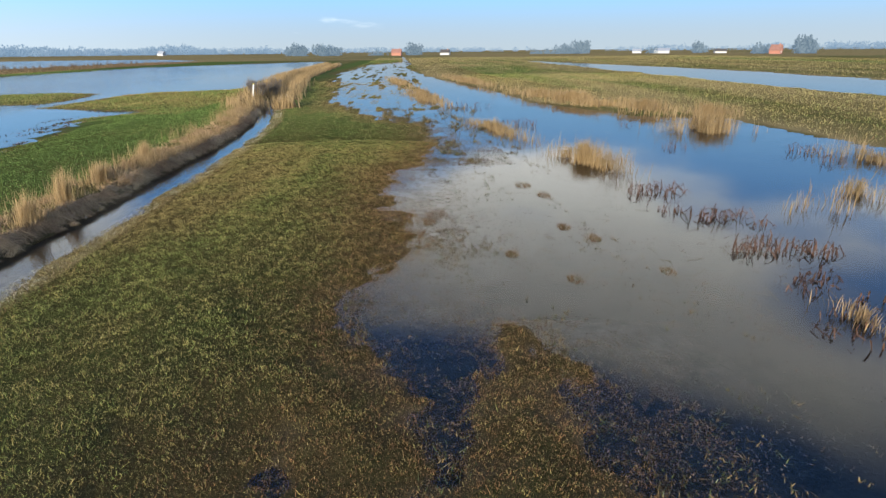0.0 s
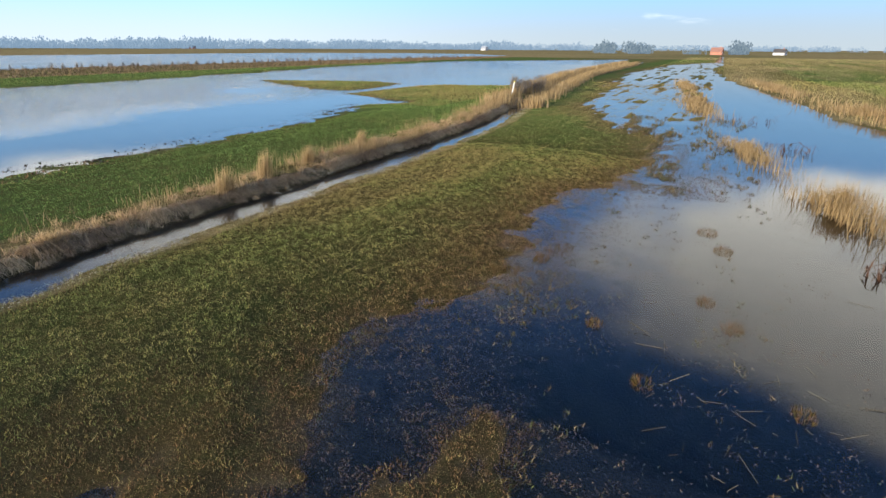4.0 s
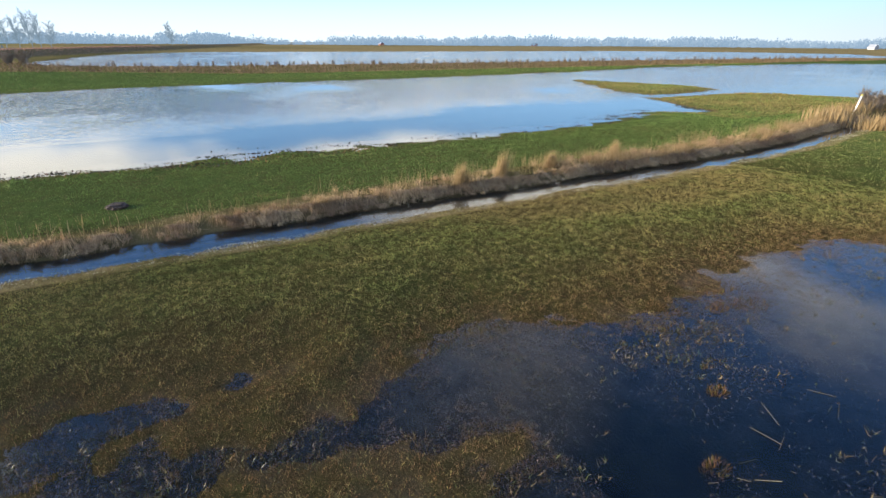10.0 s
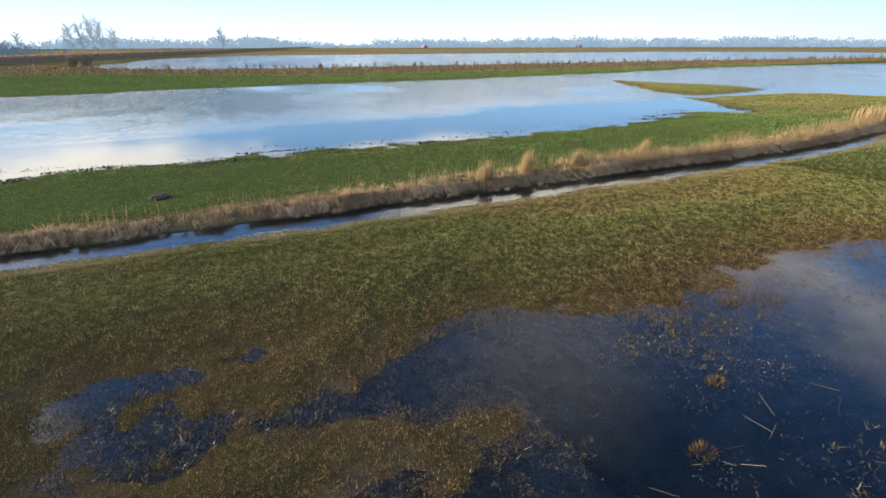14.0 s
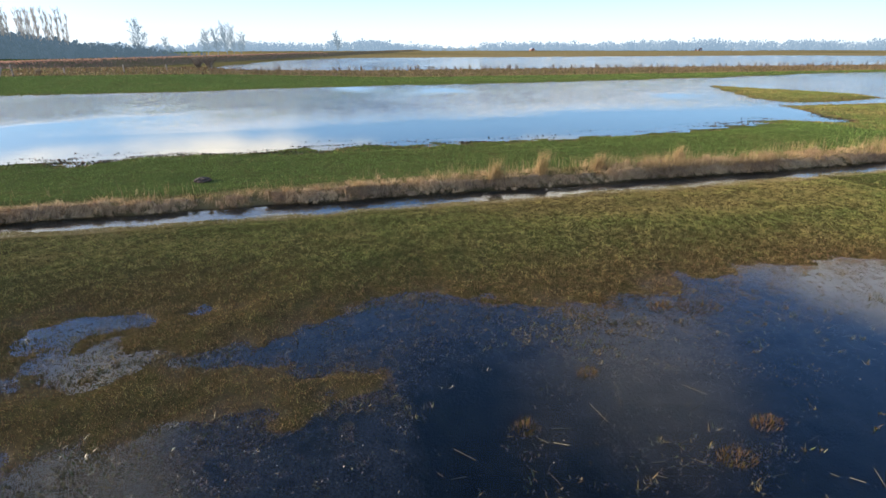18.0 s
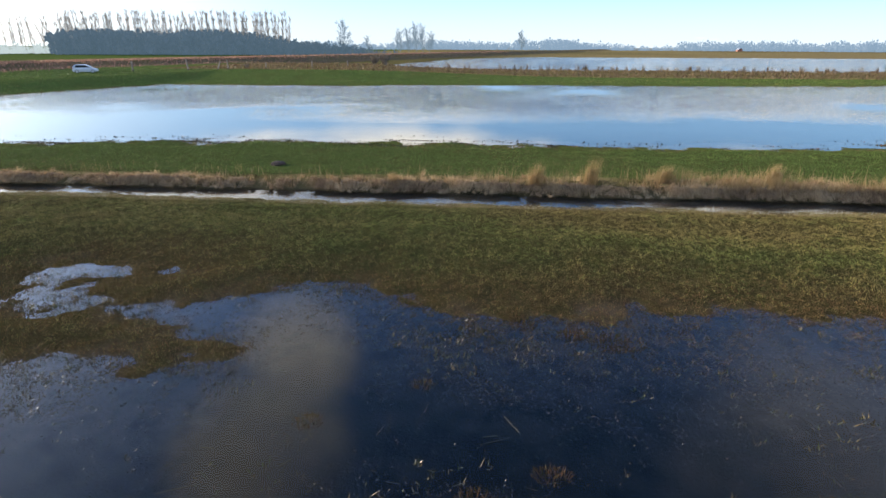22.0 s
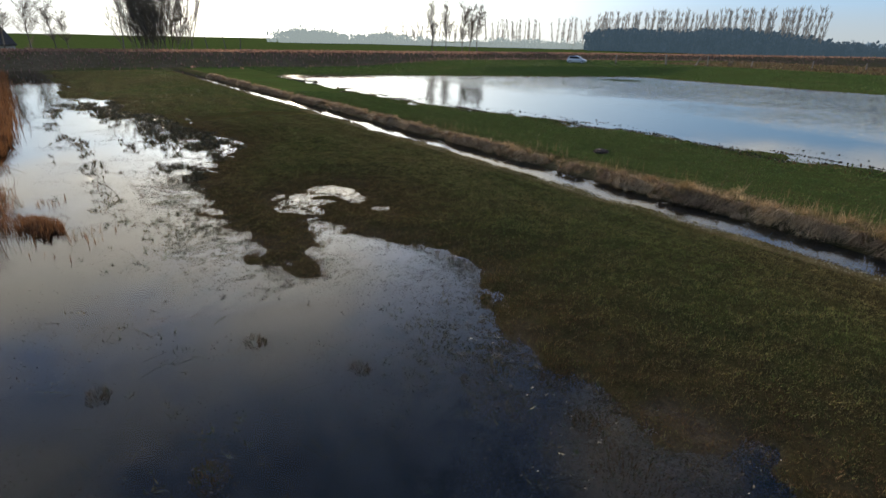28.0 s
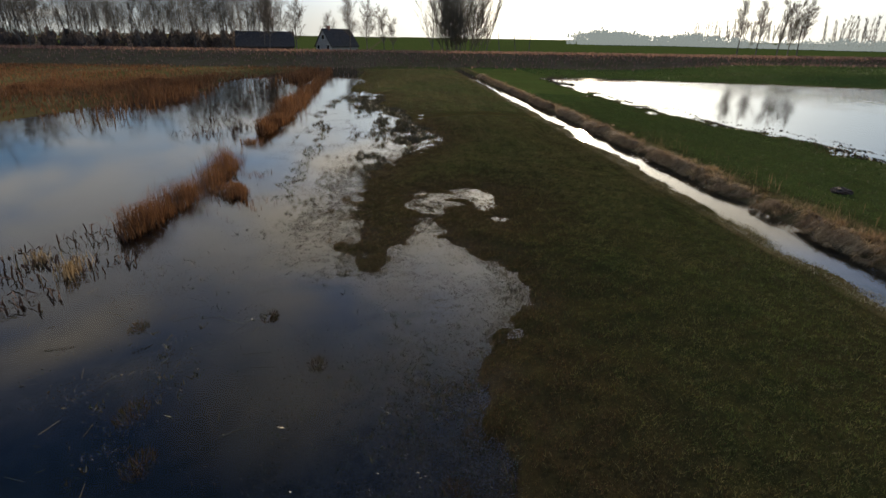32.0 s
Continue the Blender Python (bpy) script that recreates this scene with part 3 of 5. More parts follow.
def grass_shade(x, y, z):
    zo = zones(x, y, z)
    r = rng.uniform(0, 1, len(x))[:, None]
    q = rng.uniform(0, 1, len(x))
    beyond = x < ditch_middle(y) - 1.9
    green = np.where(beyond[:, None], np.array([0.105, 0.148, 0.034]), np.array([0.152, 0.162, 0.042])) * (0.55 + 0.9 * r)
    olive = np.array([0.215, 0.168, 0.056]) * (0.55 + 0.9 * r)
    straw = np.array([0.27, 0.21, 0.09]) * (0.5 + 0.8 * r)
    rust = np.array([0.150, 0.082, 0.034]) * (0.35 + 1.2 * r)
    patch = 0.30 * fractal(x, y, 1.1, 171, 3) + 0.22 * fractal(x, y / 1.6, 4.5, 175, 2) + 0.16 * fractal(x, y / 7, 0.8, 176, 2)
    patch = np.where(beyond, 0.3 * patch + 0.05, patch)
    col = np.where((q < zo[:, 0] + patch)[:, None], green, olive)
    # shade between tufts put into the colour as noise, faint lanes along the mowing
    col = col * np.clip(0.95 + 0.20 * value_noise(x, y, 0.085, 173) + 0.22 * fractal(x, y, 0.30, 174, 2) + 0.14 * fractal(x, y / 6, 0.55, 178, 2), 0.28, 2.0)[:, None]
    damp = np.where(beyond, 0, 1 - ramp(-flood_depth(x, y), 0.2, 4.0)) * (1 - ramp(np.abs(y - 6), 18, 40)) * ramp(x, -4, -1)
    col = np.where((rng.uniform(0, 1, len(x)) < 0.50 * damp)[:, None], rust, col) * (1 - 0.10 * damp)[:, None]
    low = np.clip(1.0 - z / 0.12, 0, 1)
    col = np.where((rng.uniform(0, 1, len(x)) < 0.55 * low)[:, None], rust, col)
    col = np.where((rng.uniform(0, 1, len(x)) < np.where(beyond, 0.008, 0.02 + 0.08 * np.clip(fractal(x, y, 0.6, 177, 2), 0, 1)) + 0.7 * zo[:, 2])[:, None], straw, col)
    return col


def grass_field(name, n, box, tall, wide, label, keep=None):
    x, y = scatter(n, *box)
    z = height(x, y)
    ok = z > -0.03
    if keep is not None:
        ok &= keep(x, y, z)
    x, y, z = x[ok], y[ok], z[ok]
    tuft = 0.60 + 0.65 * np.clip(0.5 + fractal(x, y, 0.13, 181, 2), 0, 1.3)
    h = tall * tuft * rng.uniform(0.5, 1.3, len(x))
    w = np.full(len(x), wide) * rng.uniform(0.6, 1.3, len(x))
    v, f = simple_blades(np.stack([x, y, z - 0.01], -1), h, w, rng.uniform(0, 2 * np.pi, len(x)), rng.uniform(0.1, 1.25, len(x)))
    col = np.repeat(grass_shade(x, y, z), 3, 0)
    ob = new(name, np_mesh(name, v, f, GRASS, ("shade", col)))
    return tagged(ob, label, "grass", kind="stuff")


def off_ditch(x, y, z):
    return np.abs(x - ditch_middle(y)) > 0.7


def build_grass():
    grass_field("long_grass", 60000, (-7.2, 6.6, -16, 34), 0.10, 0.011, "longer bent grass blades in the meadow", off_ditch)
    grass_field("meadow_grass", 1050000, (-7.4, 7.2, -18, 36), 0.046, 0.011, "short wet olive and green meadow grass", off_ditch)
    grass_field("bank_grass", 260000, (-22.5, -9.8, -35, 50), 0.06, 0.022, "bright green grass between ditch and lake", off_ditch)
    grass_field("spit_grass", 120000, (-40, -11, 50, 102), 0.10, 0.05, "green grass on the spit between ditch and lake", lambda x, y, z: (x < ditch_middle(y) - 1.5) & (lake_depth(x, y) < 0.3))
    grass_field("isle_grass", 40000, (-69, -39, 67, 90), 0.10, 0.07, "olive grass on a low island in the lake", lambda x, y, z: lake_depth(x, y) < 0.3)
    grass_field("north_meadow_grass", 190000, (-14, 8, 36, 110), 0.055, 0.026, "green grass on the track beside the flood", off_ditch)
    grass_field("south_meadow_grass", 230000, (-8.5, 9, -80, -20), 0.085, 0.035, "brown and green grass towards the dike", off_ditch)
    grass_field("field_grass", 90000, (17, 75, 20, 130), 0.15, 0.05, "dry pale grass of the marshy field", lambda x, y, z: z > 0.05)
    grass_field("far_field_grass", 110000, (-12, 230, 95, 420), 0.15, 0.15, "pale dry grass of the far fields", lambda x, y, z: z > 0.04)
    grass_field("lakeside_grass", 130000, (-112, -20, -92, 20), 0.13, 0.09, "green grass round the south end of the lake", lambda x, y, z: (lake_depth(x, y) < 0) & (x < ditch_middle(y) - 6) & (dike_distance(x, y) > 12))
    grass_field("far_bank_grass", 60000, (-112, -84, 20, 200), 0.09, 0.15, "green grass strip beyond the lake", lambda x, y, z: lake_depth(x, y) < 0)


def floating_grass():
    """Blades that stand in or lie on the shallow flood."""
    x, y = scatter(700000, 1.0, 11.5, -30, 50)
    z = height(x, y)
    fd = flood_depth(x, y)
    lane = value_noise(x, y / 7, 1.1, 5)
    p = np.exp(-np.clip(fd, 0, 9) / 1.5) * np.clip(0.55 + 1.0 * fractal(x, y, 0.9, 191, 3), 0, 1)
    p = np.maximum(p, np.clip(0.10 + 0.5 * lane, 0, 0.5) * (y > 28) * (x < 9))
    p = np.maximum(p, 0.35 * np.clip(fractal(x, y, 1.3, 195, 3) - 0.18, 0, 1) * (y < 28))
    ok = (z < 0.0) & (z > -0.30) & (rng.uniform(0, 1, len(x)) < p)
    # the shallowest margin is thick with drowned sods
    x2, y2 = scatter(1100000, 0.8, 8.0, -14, 30)
    z2, fd2 = height(x2, y2), flood_depth(x2, y2)
    p2 = np.clip(0.10 + 0.30 * np.exp(-np.clip(fd2, 0, 9) / 1.1) + 0.9 * fractal(x2, y2, 0.16, 197, 2) + 0.45 * fractal(x2, y2 / 2, 1.7, 199, 2), 0, 1) / (1 + np.exp((fd2 - 2.6) / 0.45)) * 0.55
    ok2 = (z2 < 0.012) & (z2 > -0.16) & (rng.uniform(0, 1, len(x2)) < p2)
    x, y, z = np.r_[x[ok], x2[ok2]], np.r_[y[ok], y2[ok2]], np.r_[z[ok], z2[ok2]]
    n = len(x)
    h = rng.uniform(0.014, 0.036, n) * (1 + 0.7 * (y > 28))
    v, f = simple_blades(np.stack([x, y, np.full(n, -0.012)], -1), h, rng.uniform(0.014, 0.040, n), rng.uniform(0, 2 * np.pi, n), rng.uniform(0.3, 2.0, n))
    r = rng.uniform(0, 1, (n, 1))
    col = np.where(rng.uniform(0, 1, (n, 1)) < 0.25, np.array([0.15, 0.098, 0.058]), np.where(r < 0.75, np.array([0.095, 0.060, 0.038]), np.array([0.05, 0.052, 0.018]))) * (0.5 + 0.9 * r)
    ob = new("drowned_grass", np_mesh("drowned_grass", v, f, WET, ("shade", np.repeat(col, 3, 0))))
    tagged(ob, "drowned brown grass blades breaking the shallow water", "grass", kind="stuff")
    # small tufts in rows along the wheel tracks and the shore
    m = 84000
    x, y = scatter(m, 1.2, 10.5, -34, 58)
    fd = flood_depth(x, y)
    p = np.clip(0.75 - 0.20 * fd, 0.05, 0.8) * np.clip(0.15 + 1.3 * (value_noise(x, y / 6, 0.9, 301) + 0.6 * fractal(x, y, 0.8, 305, 2)), 0, 1)
    p *= np.where((y < 12) & (y > 2), 0.6, np.where(y < 2, 1.5, 1.0))
    ok = (height(x, y) < 0.01) & (fd > -0.3) & (rng.uniform(0, 1, m) < p)
    x, y = np.repeat(x[ok], 7), np.repeat(y[ok], 7)
    m = len(x)
    big = 1.15 + 1.3 * ramp(np.hypot(x - 6, y - 14), 8, 26)
    x, y = x + rng.normal(0, 0.035, m) * big, y + rng.normal(0, 0.06, m) * big
    v, f = simple_blades(np.stack([x, y, np.full(m, -0.015)], -1), rng.uniform(0.03, 0.10, m) * big, rng.uniform(0.010, 0.028, m) * big, rng.uniform(0, 2 * np.pi, m), rng.uniform(0.2, 1.6, m))
    k = rng.uniform(0, 1, (m, 1))
    col = np.where(k < 0.35, np.array([0.15, 0.105, 0.045]), np.where(k < 0.7, np.array([0.050, 0.034, 0.016]), np.array([0.050, 0.056, 0.016]))) * (0.5 + 0.9 * rng.uniform(0, 1, (m, 1)))
    tagged(new("flood_tufts", np_mesh("flood_tufts", v, f, WET, ("shade", np.repeat(col, 3, 0)))), "small dark grass tufts standing in shallow water", "grass", kind="stuff")
    # dark clods and sods along the lake shore
    m = 300000
    x, y = scatter(m, -32, -16, -60, 66)
    ld = lake_depth(x, y) + 1.0 * fractal(x, y, 3.5, 23, 3)
    ok = (ld > -1.2) & (ld < 3.4) & (rng.uniform(0, 1, m) < np.exp(-np.abs(ld - 0.35) / 0.8) * np.clip(0.12 + 1.6 * fractal(x, y / 3.5, 0.7, 311, 3), 0, 1))
    x, y = x[ok], y[ok]
    m = len(x)
    v, f = simple_blades(np.stack([x, y, np.maximum(height(x, y), -0.02)], -1), rng.uniform(0.03, 0.10, m), rng.uniform(0.05, 0.20, m), rng.uniform(0, 2 * np.pi, m), rng.uniform(0.2, 1.5, m))
    k = rng.uniform(0, 1, (m, 1))
    col = np.where(k < 0.55, np.array([0.030, 0.022, 0.015]), np.where(k < 0.85, np.array([0.05, 0.055, 0.016]), np.array([0.13, 0.06, 0.03]))) * (0.6 + 0.8 * rng.uniform(0, 1, (m, 1)))
    tagged(new("shore_sods", np_mesh("shore_sods", v, f, WET, ("shade", np.repeat(col, 3, 0)))), "dark trampled sods along the lake shore", "mud", kind="stuff")
    # tussocks that stay above the water
    spots = [(1.9, 16.6, 0.28), (3.4, 17.2, 0.30), (3.9, 18.4, 0.25), (4.2, 19.4, 0.45), (3.0, 17.0, 0.2), (8.4, 23.4, 0.35), (8.9, 21.6, 0.28), (8.5, 17.4, 0.22), (10.2, 13.3, 0.2), (6.2, 15.0, 0.18), (9.1, 16.2, 0.25), (7.5, 13.0, 0.2)]
    for cx, cy, r in spots:
        m = int(900 * r)
        a, q = rng.uniform(0, 2 * np.pi, m), np.sqrt(rng.uniform(0, 1, m)) * r
        px, py = cx + q * np.cos(a), cy + 1.5 * q * np.sin(a)
        v, f = simple_blades(np.stack([px, py, np.full(m, -0.03)], -1), rng.uniform(0.06, 0.2, m) * (1.2 - q / r * 0.6), rng.uniform(0.010, 0.02, m), a + rng.normal(0, 0.8, m), rng.uniform(0.1, 0.8, m))
        k = rng.uniform(0, 1, (m, 1))
        col = np.where(k < 0.6, np.array([0.11, 0.058, 0.022]), np.array([0.055, 0.048, 0.015])) * (0.6 + 0.8 * rng.uniform(0, 1, (m, 1)))
        tagged(new("grass_tussock", np_mesh("grass_tussock", v, f, GRASS, ("shade", np.repeat(col, 3, 0)))), "small yellow-brown grass tussock standing in the flood", "tussock", "tussocks in the flood", "stuff")


def reeds(name, x, y, tall, wide, mat, label, lean=0.35, az=None, droop=0.1, base=None, group="", kind="stuff", category="reeds"):
    n = len(x)
    z = np.maximum(height(x, y), -0.05) - 0.02 if base is None else base
    az = rng.uniform(0, 2 * np.pi, n) if az is None else az + rng.normal(0, 0.5, n)
    v, f = blade_arrays(np.stack([x, y, z], -1), tall * rng.uniform(0.55, 1.15, n), wide * rng.uniform(0.6, 1.3, n), az, np.abs(rng.normal(0, lean, n)) + 0.03, droop)
    return tagged(new(name, np_mesh(name, v, f, mat)), label, category, group, kind)


def patch(cx, cy, rx, ry, n, turn=0.0):
    """Points in an ellipse with a ragged, gappy edge."""
    a, q = rng.uniform(0, 2 * np.pi, n), np.abs(rng.normal(0, 0.52, n))
    u, w = rx * q * np.cos(a), ry * q * np.sin(a)
    c, s = math.cos(turn), math.sin(turn)
    x, y = cx + u * c - w * s, cy + u * s + w * c
    ok = fractal(x, y, max(0.5, min(rx, ry) * 0.7), 201, 3) > q * 0.6 - 0.62
    return x[ok], y[ok]


def build_reeds():
    # far bank of the ditch: locks of old stalks that hang from the crest to the water
    brown, tan = np.array([0.28, 0.170, 0.088]), np.array([0.64, 0.45, 0.235])
    locks = 2300
    ly = rng.uniform(-64, 66, locks)
    ly = ly[rng.uniform(0, 1, locks) < np.clip(0.70 + 0.7 * fractal(ly * 0, ly, 1.7, 223, 2) + 0.25 * ramp(ly, -6, 16), 0.22, 1)]
    m = len(ly)
    le, la, ls = 0.62 + 1.1 * rng.beta(2.0, 1.4, m), rng.normal(-0.15, 0.45, m), rng.uniform(0.65, 1.35, m) * np.clip(1 + 0.4 * fractal(ly * 0, ly, 2.3, 225, 2), 0.6, 1.5)
    lt = np.clip(rng.beta(1.6, 2.2, m) + 0.35 * fractal(ly * 0, ly, 3.1, 226, 2) + 0.18 * ramp(ly, -2, 20) - 0.10, 0, 1)
    y, e, az, big, tint = (np.repeat(v, 26) for v in (ly, le, la, ls, lt))
    m = len(y)
    y, e, az = y + rng.normal(0, 0.045, m) * big, e + rng.normal(0, 0.06, m), az + rng.normal(0, 0.30, m)
    x = ditch_middle(y) - e
    x -= 0.18 * fractal(x, y, 2.5, 41, 2)
    z = np.maximum(height(x, y), 0.0) + 0.02
    tall = rng.uniform(0.14, 0.34, m) * big
    reach = np.clip((e - 0.40) * rng.uniform(0.45, 1.05, m), 0.08, 1.4)
    v, f = blade_arrays(np.stack([x, y, z], -1), tall, rng.uniform(0.010, 0.022, m), az, reach / tall, 1.0 + (z - 0.03) / tall * rng.uniform(0.6, 1.0, m), rng.uniform(0, np.pi, m))
    col = (brown + (tan - brown) * np.clip(tint + rng.normal(0, 0.16, m), 0, 1)[:, None]) * rng.uniform(0.55, 1.25, (m, 1))
    tagged(new("hanging_thatch", np_mesh("hanging_thatch", v, f, STALK, ("shade", np.repeat(col, 5, 0)))), "matted brown dead reeds hanging over the ditch bank", "reeds", kind="stuff")
    # tangle on top of the edge, in rounded tufts
    tufts = 3000
    ty = rng.uniform(-64, 66, tufts)
    te = 0.95 + np.abs(rng.normal(0, 0.42, tufts)) + rng.uniform(0, 1, tufts) * 2.0 * ramp(ty, 2, 24)
    ok = rng.uniform(0, 1, tufts) < np.clip(0.55 + 0.9 * fractal(te, ty, 1.4, 227, 2) + 0.15 * ramp(ty, 0, 22) - 0.35 * ramp(te, 1.5, 2.6), 0.04, 1)
    ty, te = ty[ok], te[ok]
    m = len(ty)
    th, tc = rng.uniform(0.12, 0.34, m) * (1 + 0.45 * ramp(ty, 5, 25)), np.clip(rng.beta(1.5, 2.4, m) + 0.3 * fractal(te, ty, 2.0, 228, 2), 0, 1)
    y, e, hh, tint = (np.repeat(v, 34) for v in (ty, te, th, tc))
    m = len(y)
    y, e = y + rng.normal(0, 0.10, m), e + rng.normal(0, 0.10, m)
    x = ditch_middle(y) - e
    x -= 0.18 * fractal(x, y, 2.5, 41, 2)
    v, f = blade_arrays(np.stack([x, y, np.maximum(height(x, y), -0.02) - 0.01], -1), hh * rng.uniform(0.5, 1.3, m), rng.uniform(0.009, 0.018, m), rng.uniform(0, 2 * np.pi, m), np.abs(rng.normal(0, 0.7, m)) + 0.1, rng.uniform(0, 0.5, m), rng.uniform(0, np.pi, m))
    col = (brown + (tan - brown) * np.clip(tint + rng.normal(0, 0.18, m), 0, 1)[:, None]) * rng.uniform(0.55, 1.25, (m, 1))
    tagged(new("bank_tangle", np_mesh("bank_tangle", v, f, STALK, ("shade", np.repeat(col, 5, 0)))), "tangled dry grass on the crest of the bank", "reeds", kind="stuff")
    # thin standing reeds on the crest of the bank, more to the north
    n = 46000
    y = rng.uniform(-6, 66, n)
    x = ditch_middle(y) - 1.1 - np.abs(rng.normal(0, 1.25, n))
    ok = rng.uniform(0, 1, n) < np.clip(0.03 + 0.62 * ramp(y, 4, 38), 0, 1) * np.clip(0.35 + 1.5 * fractal(x, y / 1.5, 1.8, 231, 3), 0.03, 1)
    reeds("bank_reeds", x[ok], y[ok], 0.62 + 0.28 * ramp(y[ok], 10, 40), 0.013, REED, "standing dry golden reeds on the ditch bank", 0.38)
    # pale fringe on the meadow side
    n = 30000
    y = rng.uniform(-60, 66, n)
    x = ditch_middle(y) + rng.uniform(0.62, 1.5, n)
    ok = rng.uniform(0, 1, n) < np.clip(0.45 + 0.6 * fractal(x, y, 1.5, 241, 3), 0.05, 1)
    reeds("ditch_fringe", x[ok], y[ok], 0.11, 0.016, STRAW, "pale dry grass fringe along the ditch", 0.9, None, 0.5)
    # single tall tufts leaning on the bank
    for k, (cx, cy, hh) in enumerate(((-9.7, 18.6, 1.25), (-10.0, 21.2, 1.45), (-9.5, 11.8, 0.6), (-10.6, 24.9, 1.0), (-10.8, 30.0, 1.1))):
        px, py = cx + rng.normal(0, 0.17, 300), cy + rng.normal(0, 0.20, 300)
        reeds("reed_tuft", px, py, hh, 0.014, REED, "tall golden reed tuft leaning on the ditch bank", 0.24, np.full(len(px), 1.2), 0.05, group="reed tufts")
    # band along the ditch further north
    for side, w in ((-2.2, 2.4), (1.8, 1.3)):
        n = 16000
        y = rng.uniform(58, 225, n)
        x = ditch_middle(y) + side + rng.normal(0, w * 0.5, n)
        ok = rng.uniform(0, 1, n) < np.clip(0.6 + 0.6 * fractal(x, y, 6, 251, 2), 0.1, 1)
        reeds("ditch_reed_band", x[ok], y[ok], 1.35, 0.07, REED, "band of dry golden reeds along the ditch", 0.3)
    beds = [
        (13.0, 28.6, 1.3, 3.6, 2600, 1.25, REED, 0.25), (10.2, 41.5, 1.5, 7.5, 2600, 0.75, REED, 0.2), (6.2, 72, 1.6, 12, 3200, 0.9, REED, 0.12), (3.2, 104, 1.6, 17, 2600, 0.9, REED, 0.12),
        (15.5, 104, 2.2, 24, 3200, 1.0, REED, 0.12), (22.5, 62, 2.6, 17, 6500, 1.25, REED, 0.26), (26.5, 51.5, 4.2, 4.0, 3200, 1.3, REED, 0.0), (25.2, 38.6, 2.4, 2.1, 3600, 1.9, REED, 0.0), (30.0, 46.5, 3.5, 2.4, 1800, 1.3, REED, 0.0),
        (28.5, 27.0, 2.2, 3.4, 900, 1.2, REED, 0.2), (22.0, 20.5, 2.0, 2.6, 500, 0.9, REED, 0.2), (18.5, 18.2, 1.2, 1.4, 240, 0.8, REED, 0.0), (14.4, 9.4, 0.5, 0.6, 170, 0.65, BANK, 0.0),
        (10.9, 2.4, 1.0, 2.6, 3600, 0.38, REED_DARK, 0.25), (17.5, -62, 2.6, 15, 5200, 1.35, REED_DARK, 0.0), (27.5, -37, 3.0, 14, 6500, 1.2, REED_DARK, 0.1), (33, -45, 6, 16, 7000, 0.9, REED_DARK, 0.0), (42, -35, 8, 20, 6000, 0.8, REED_DARK, 0.0),
        (13.2, 10.2, 0.5, 1.0, 260, 0.6, BANK, 0.2),
    ]
    for cx, cy, rx, ry, n, hh, mat, turn in beds:
        px, py = patch(cx, cy, rx * 1.1, ry * 1.1, int(n * 0.8), turn)
        reeds("reed_bed", px, py, hh * np.clip(0.85 + 0.45 * fractal(px, py, 1.5, 401, 2), 0.4, 1.2), 0.022 if cy < 60 and cy > -8 else 0.06, mat, "bed of dry reeds standing in the flood" if mat is REED else "bed of rusty brown dead reeds in the flood", 0.42, group="reed beds")
    # rusty hedges of reed along the flooded lane
    for line, thick, n, hh, wide in ((((12.9, 7.6), (12.7, 5.0), (12.4, 2.0), (12.4, -1.5), (12.7, -4.6)), 0.26, 3600, 1.05, 0.015), (((12.9, -6.2), (12.8, -8.4)), 0.3, 500, 0.6, 0.018),
                                     (((12.7, -11.0), (12.9, -16.0), (13.3, -28.0), (13.7, -46.0), (14.6, -72.0)), 0.32, 6500, 1.2, 0.035)):
        p = np.array(line)
        k = rng.uniform(0, len(p) - 1, n)
        px = np.interp(k, np.arange(len(p)), p[:, 0]) + rng.normal(0, thick, n) * (0.55 + 0.9 * np.sin(k / (len(p) - 1) * np.pi))
        py = np.interp(k, np.arange(len(p)), p[:, 1]) + rng.normal(0, 0.3, n)
        ok = fractal(px, py, 1.6, 203, 3) > -0.42
        px, py = px[ok], py[ok]
        reeds("reed_bed", px, py, hh * np.clip(0.85 + 0.5 * fractal(px, py, 1.2, 401, 2), 0.4, 1.2), wide, REED_DARK, "bed of rusty brown dead reeds in the flood", 0.42, group="reed beds")
    # marsh between the lakes
    n = 24000
    y = rng.uniform(-55, 330, n)
    x = rng.uniform(-152, -106, n)
    ok = height(x, y) > 0.0
    reeds("marsh_reeds", x[ok], y[ok], 0.5, 0.20, MARSH, "low brown reed marsh between two lakes", 0.5)
    cy = np.arange(-14, 330, 2.1)
    cy = (cy + rng.uniform(-0.9, 0.9, len(cy)))[rng.uniform(0, 1, len(cy)) < 0.86]
    y = np.repeat(cy, 14) + rng.normal(0, 0.35, 14 * len(cy))
    x = lerp(y, (-20, -172), (-8, -152), (30, -148), (170, -143), (390, -129)) - 6 - np.repeat(rng.uniform(0, 2.5, len(cy)), 14)
    reeds("lake_edge_reeds", x, y, np.repeat(rng.uniform(1.2, 2.1, len(cy)), 14), 0.12, MARSH, "thin row of dark reeds at the lake edge", 0.22)
    # rough growth on the dike
    n = 32000
    k = rng.uniform(0, 1, n)
    x = lerp(k, (0, 150), (0.35, -25), (0.6, -112), (0.8, -200), (1, -420))
    y = np.interp(x, [p[0] for p in DIKE][::-1], [p[1] for p in DIKE][::-1]) + rng.normal(0, 6.5, n)
    reeds("dike_growth", x, y, 0.55, 0.22, SCRUB, "rough purple-brown winter growth on the dike", 0.5)
    # rusty marsh east of the flood
    n = 52000
    x, y = scatter(n, 19, 120, -84, -6)
    right = lerp(y, (-95, 14), (-75, 20), (-55, 27), (-36, 25), (-24, 29), (-10, 34))
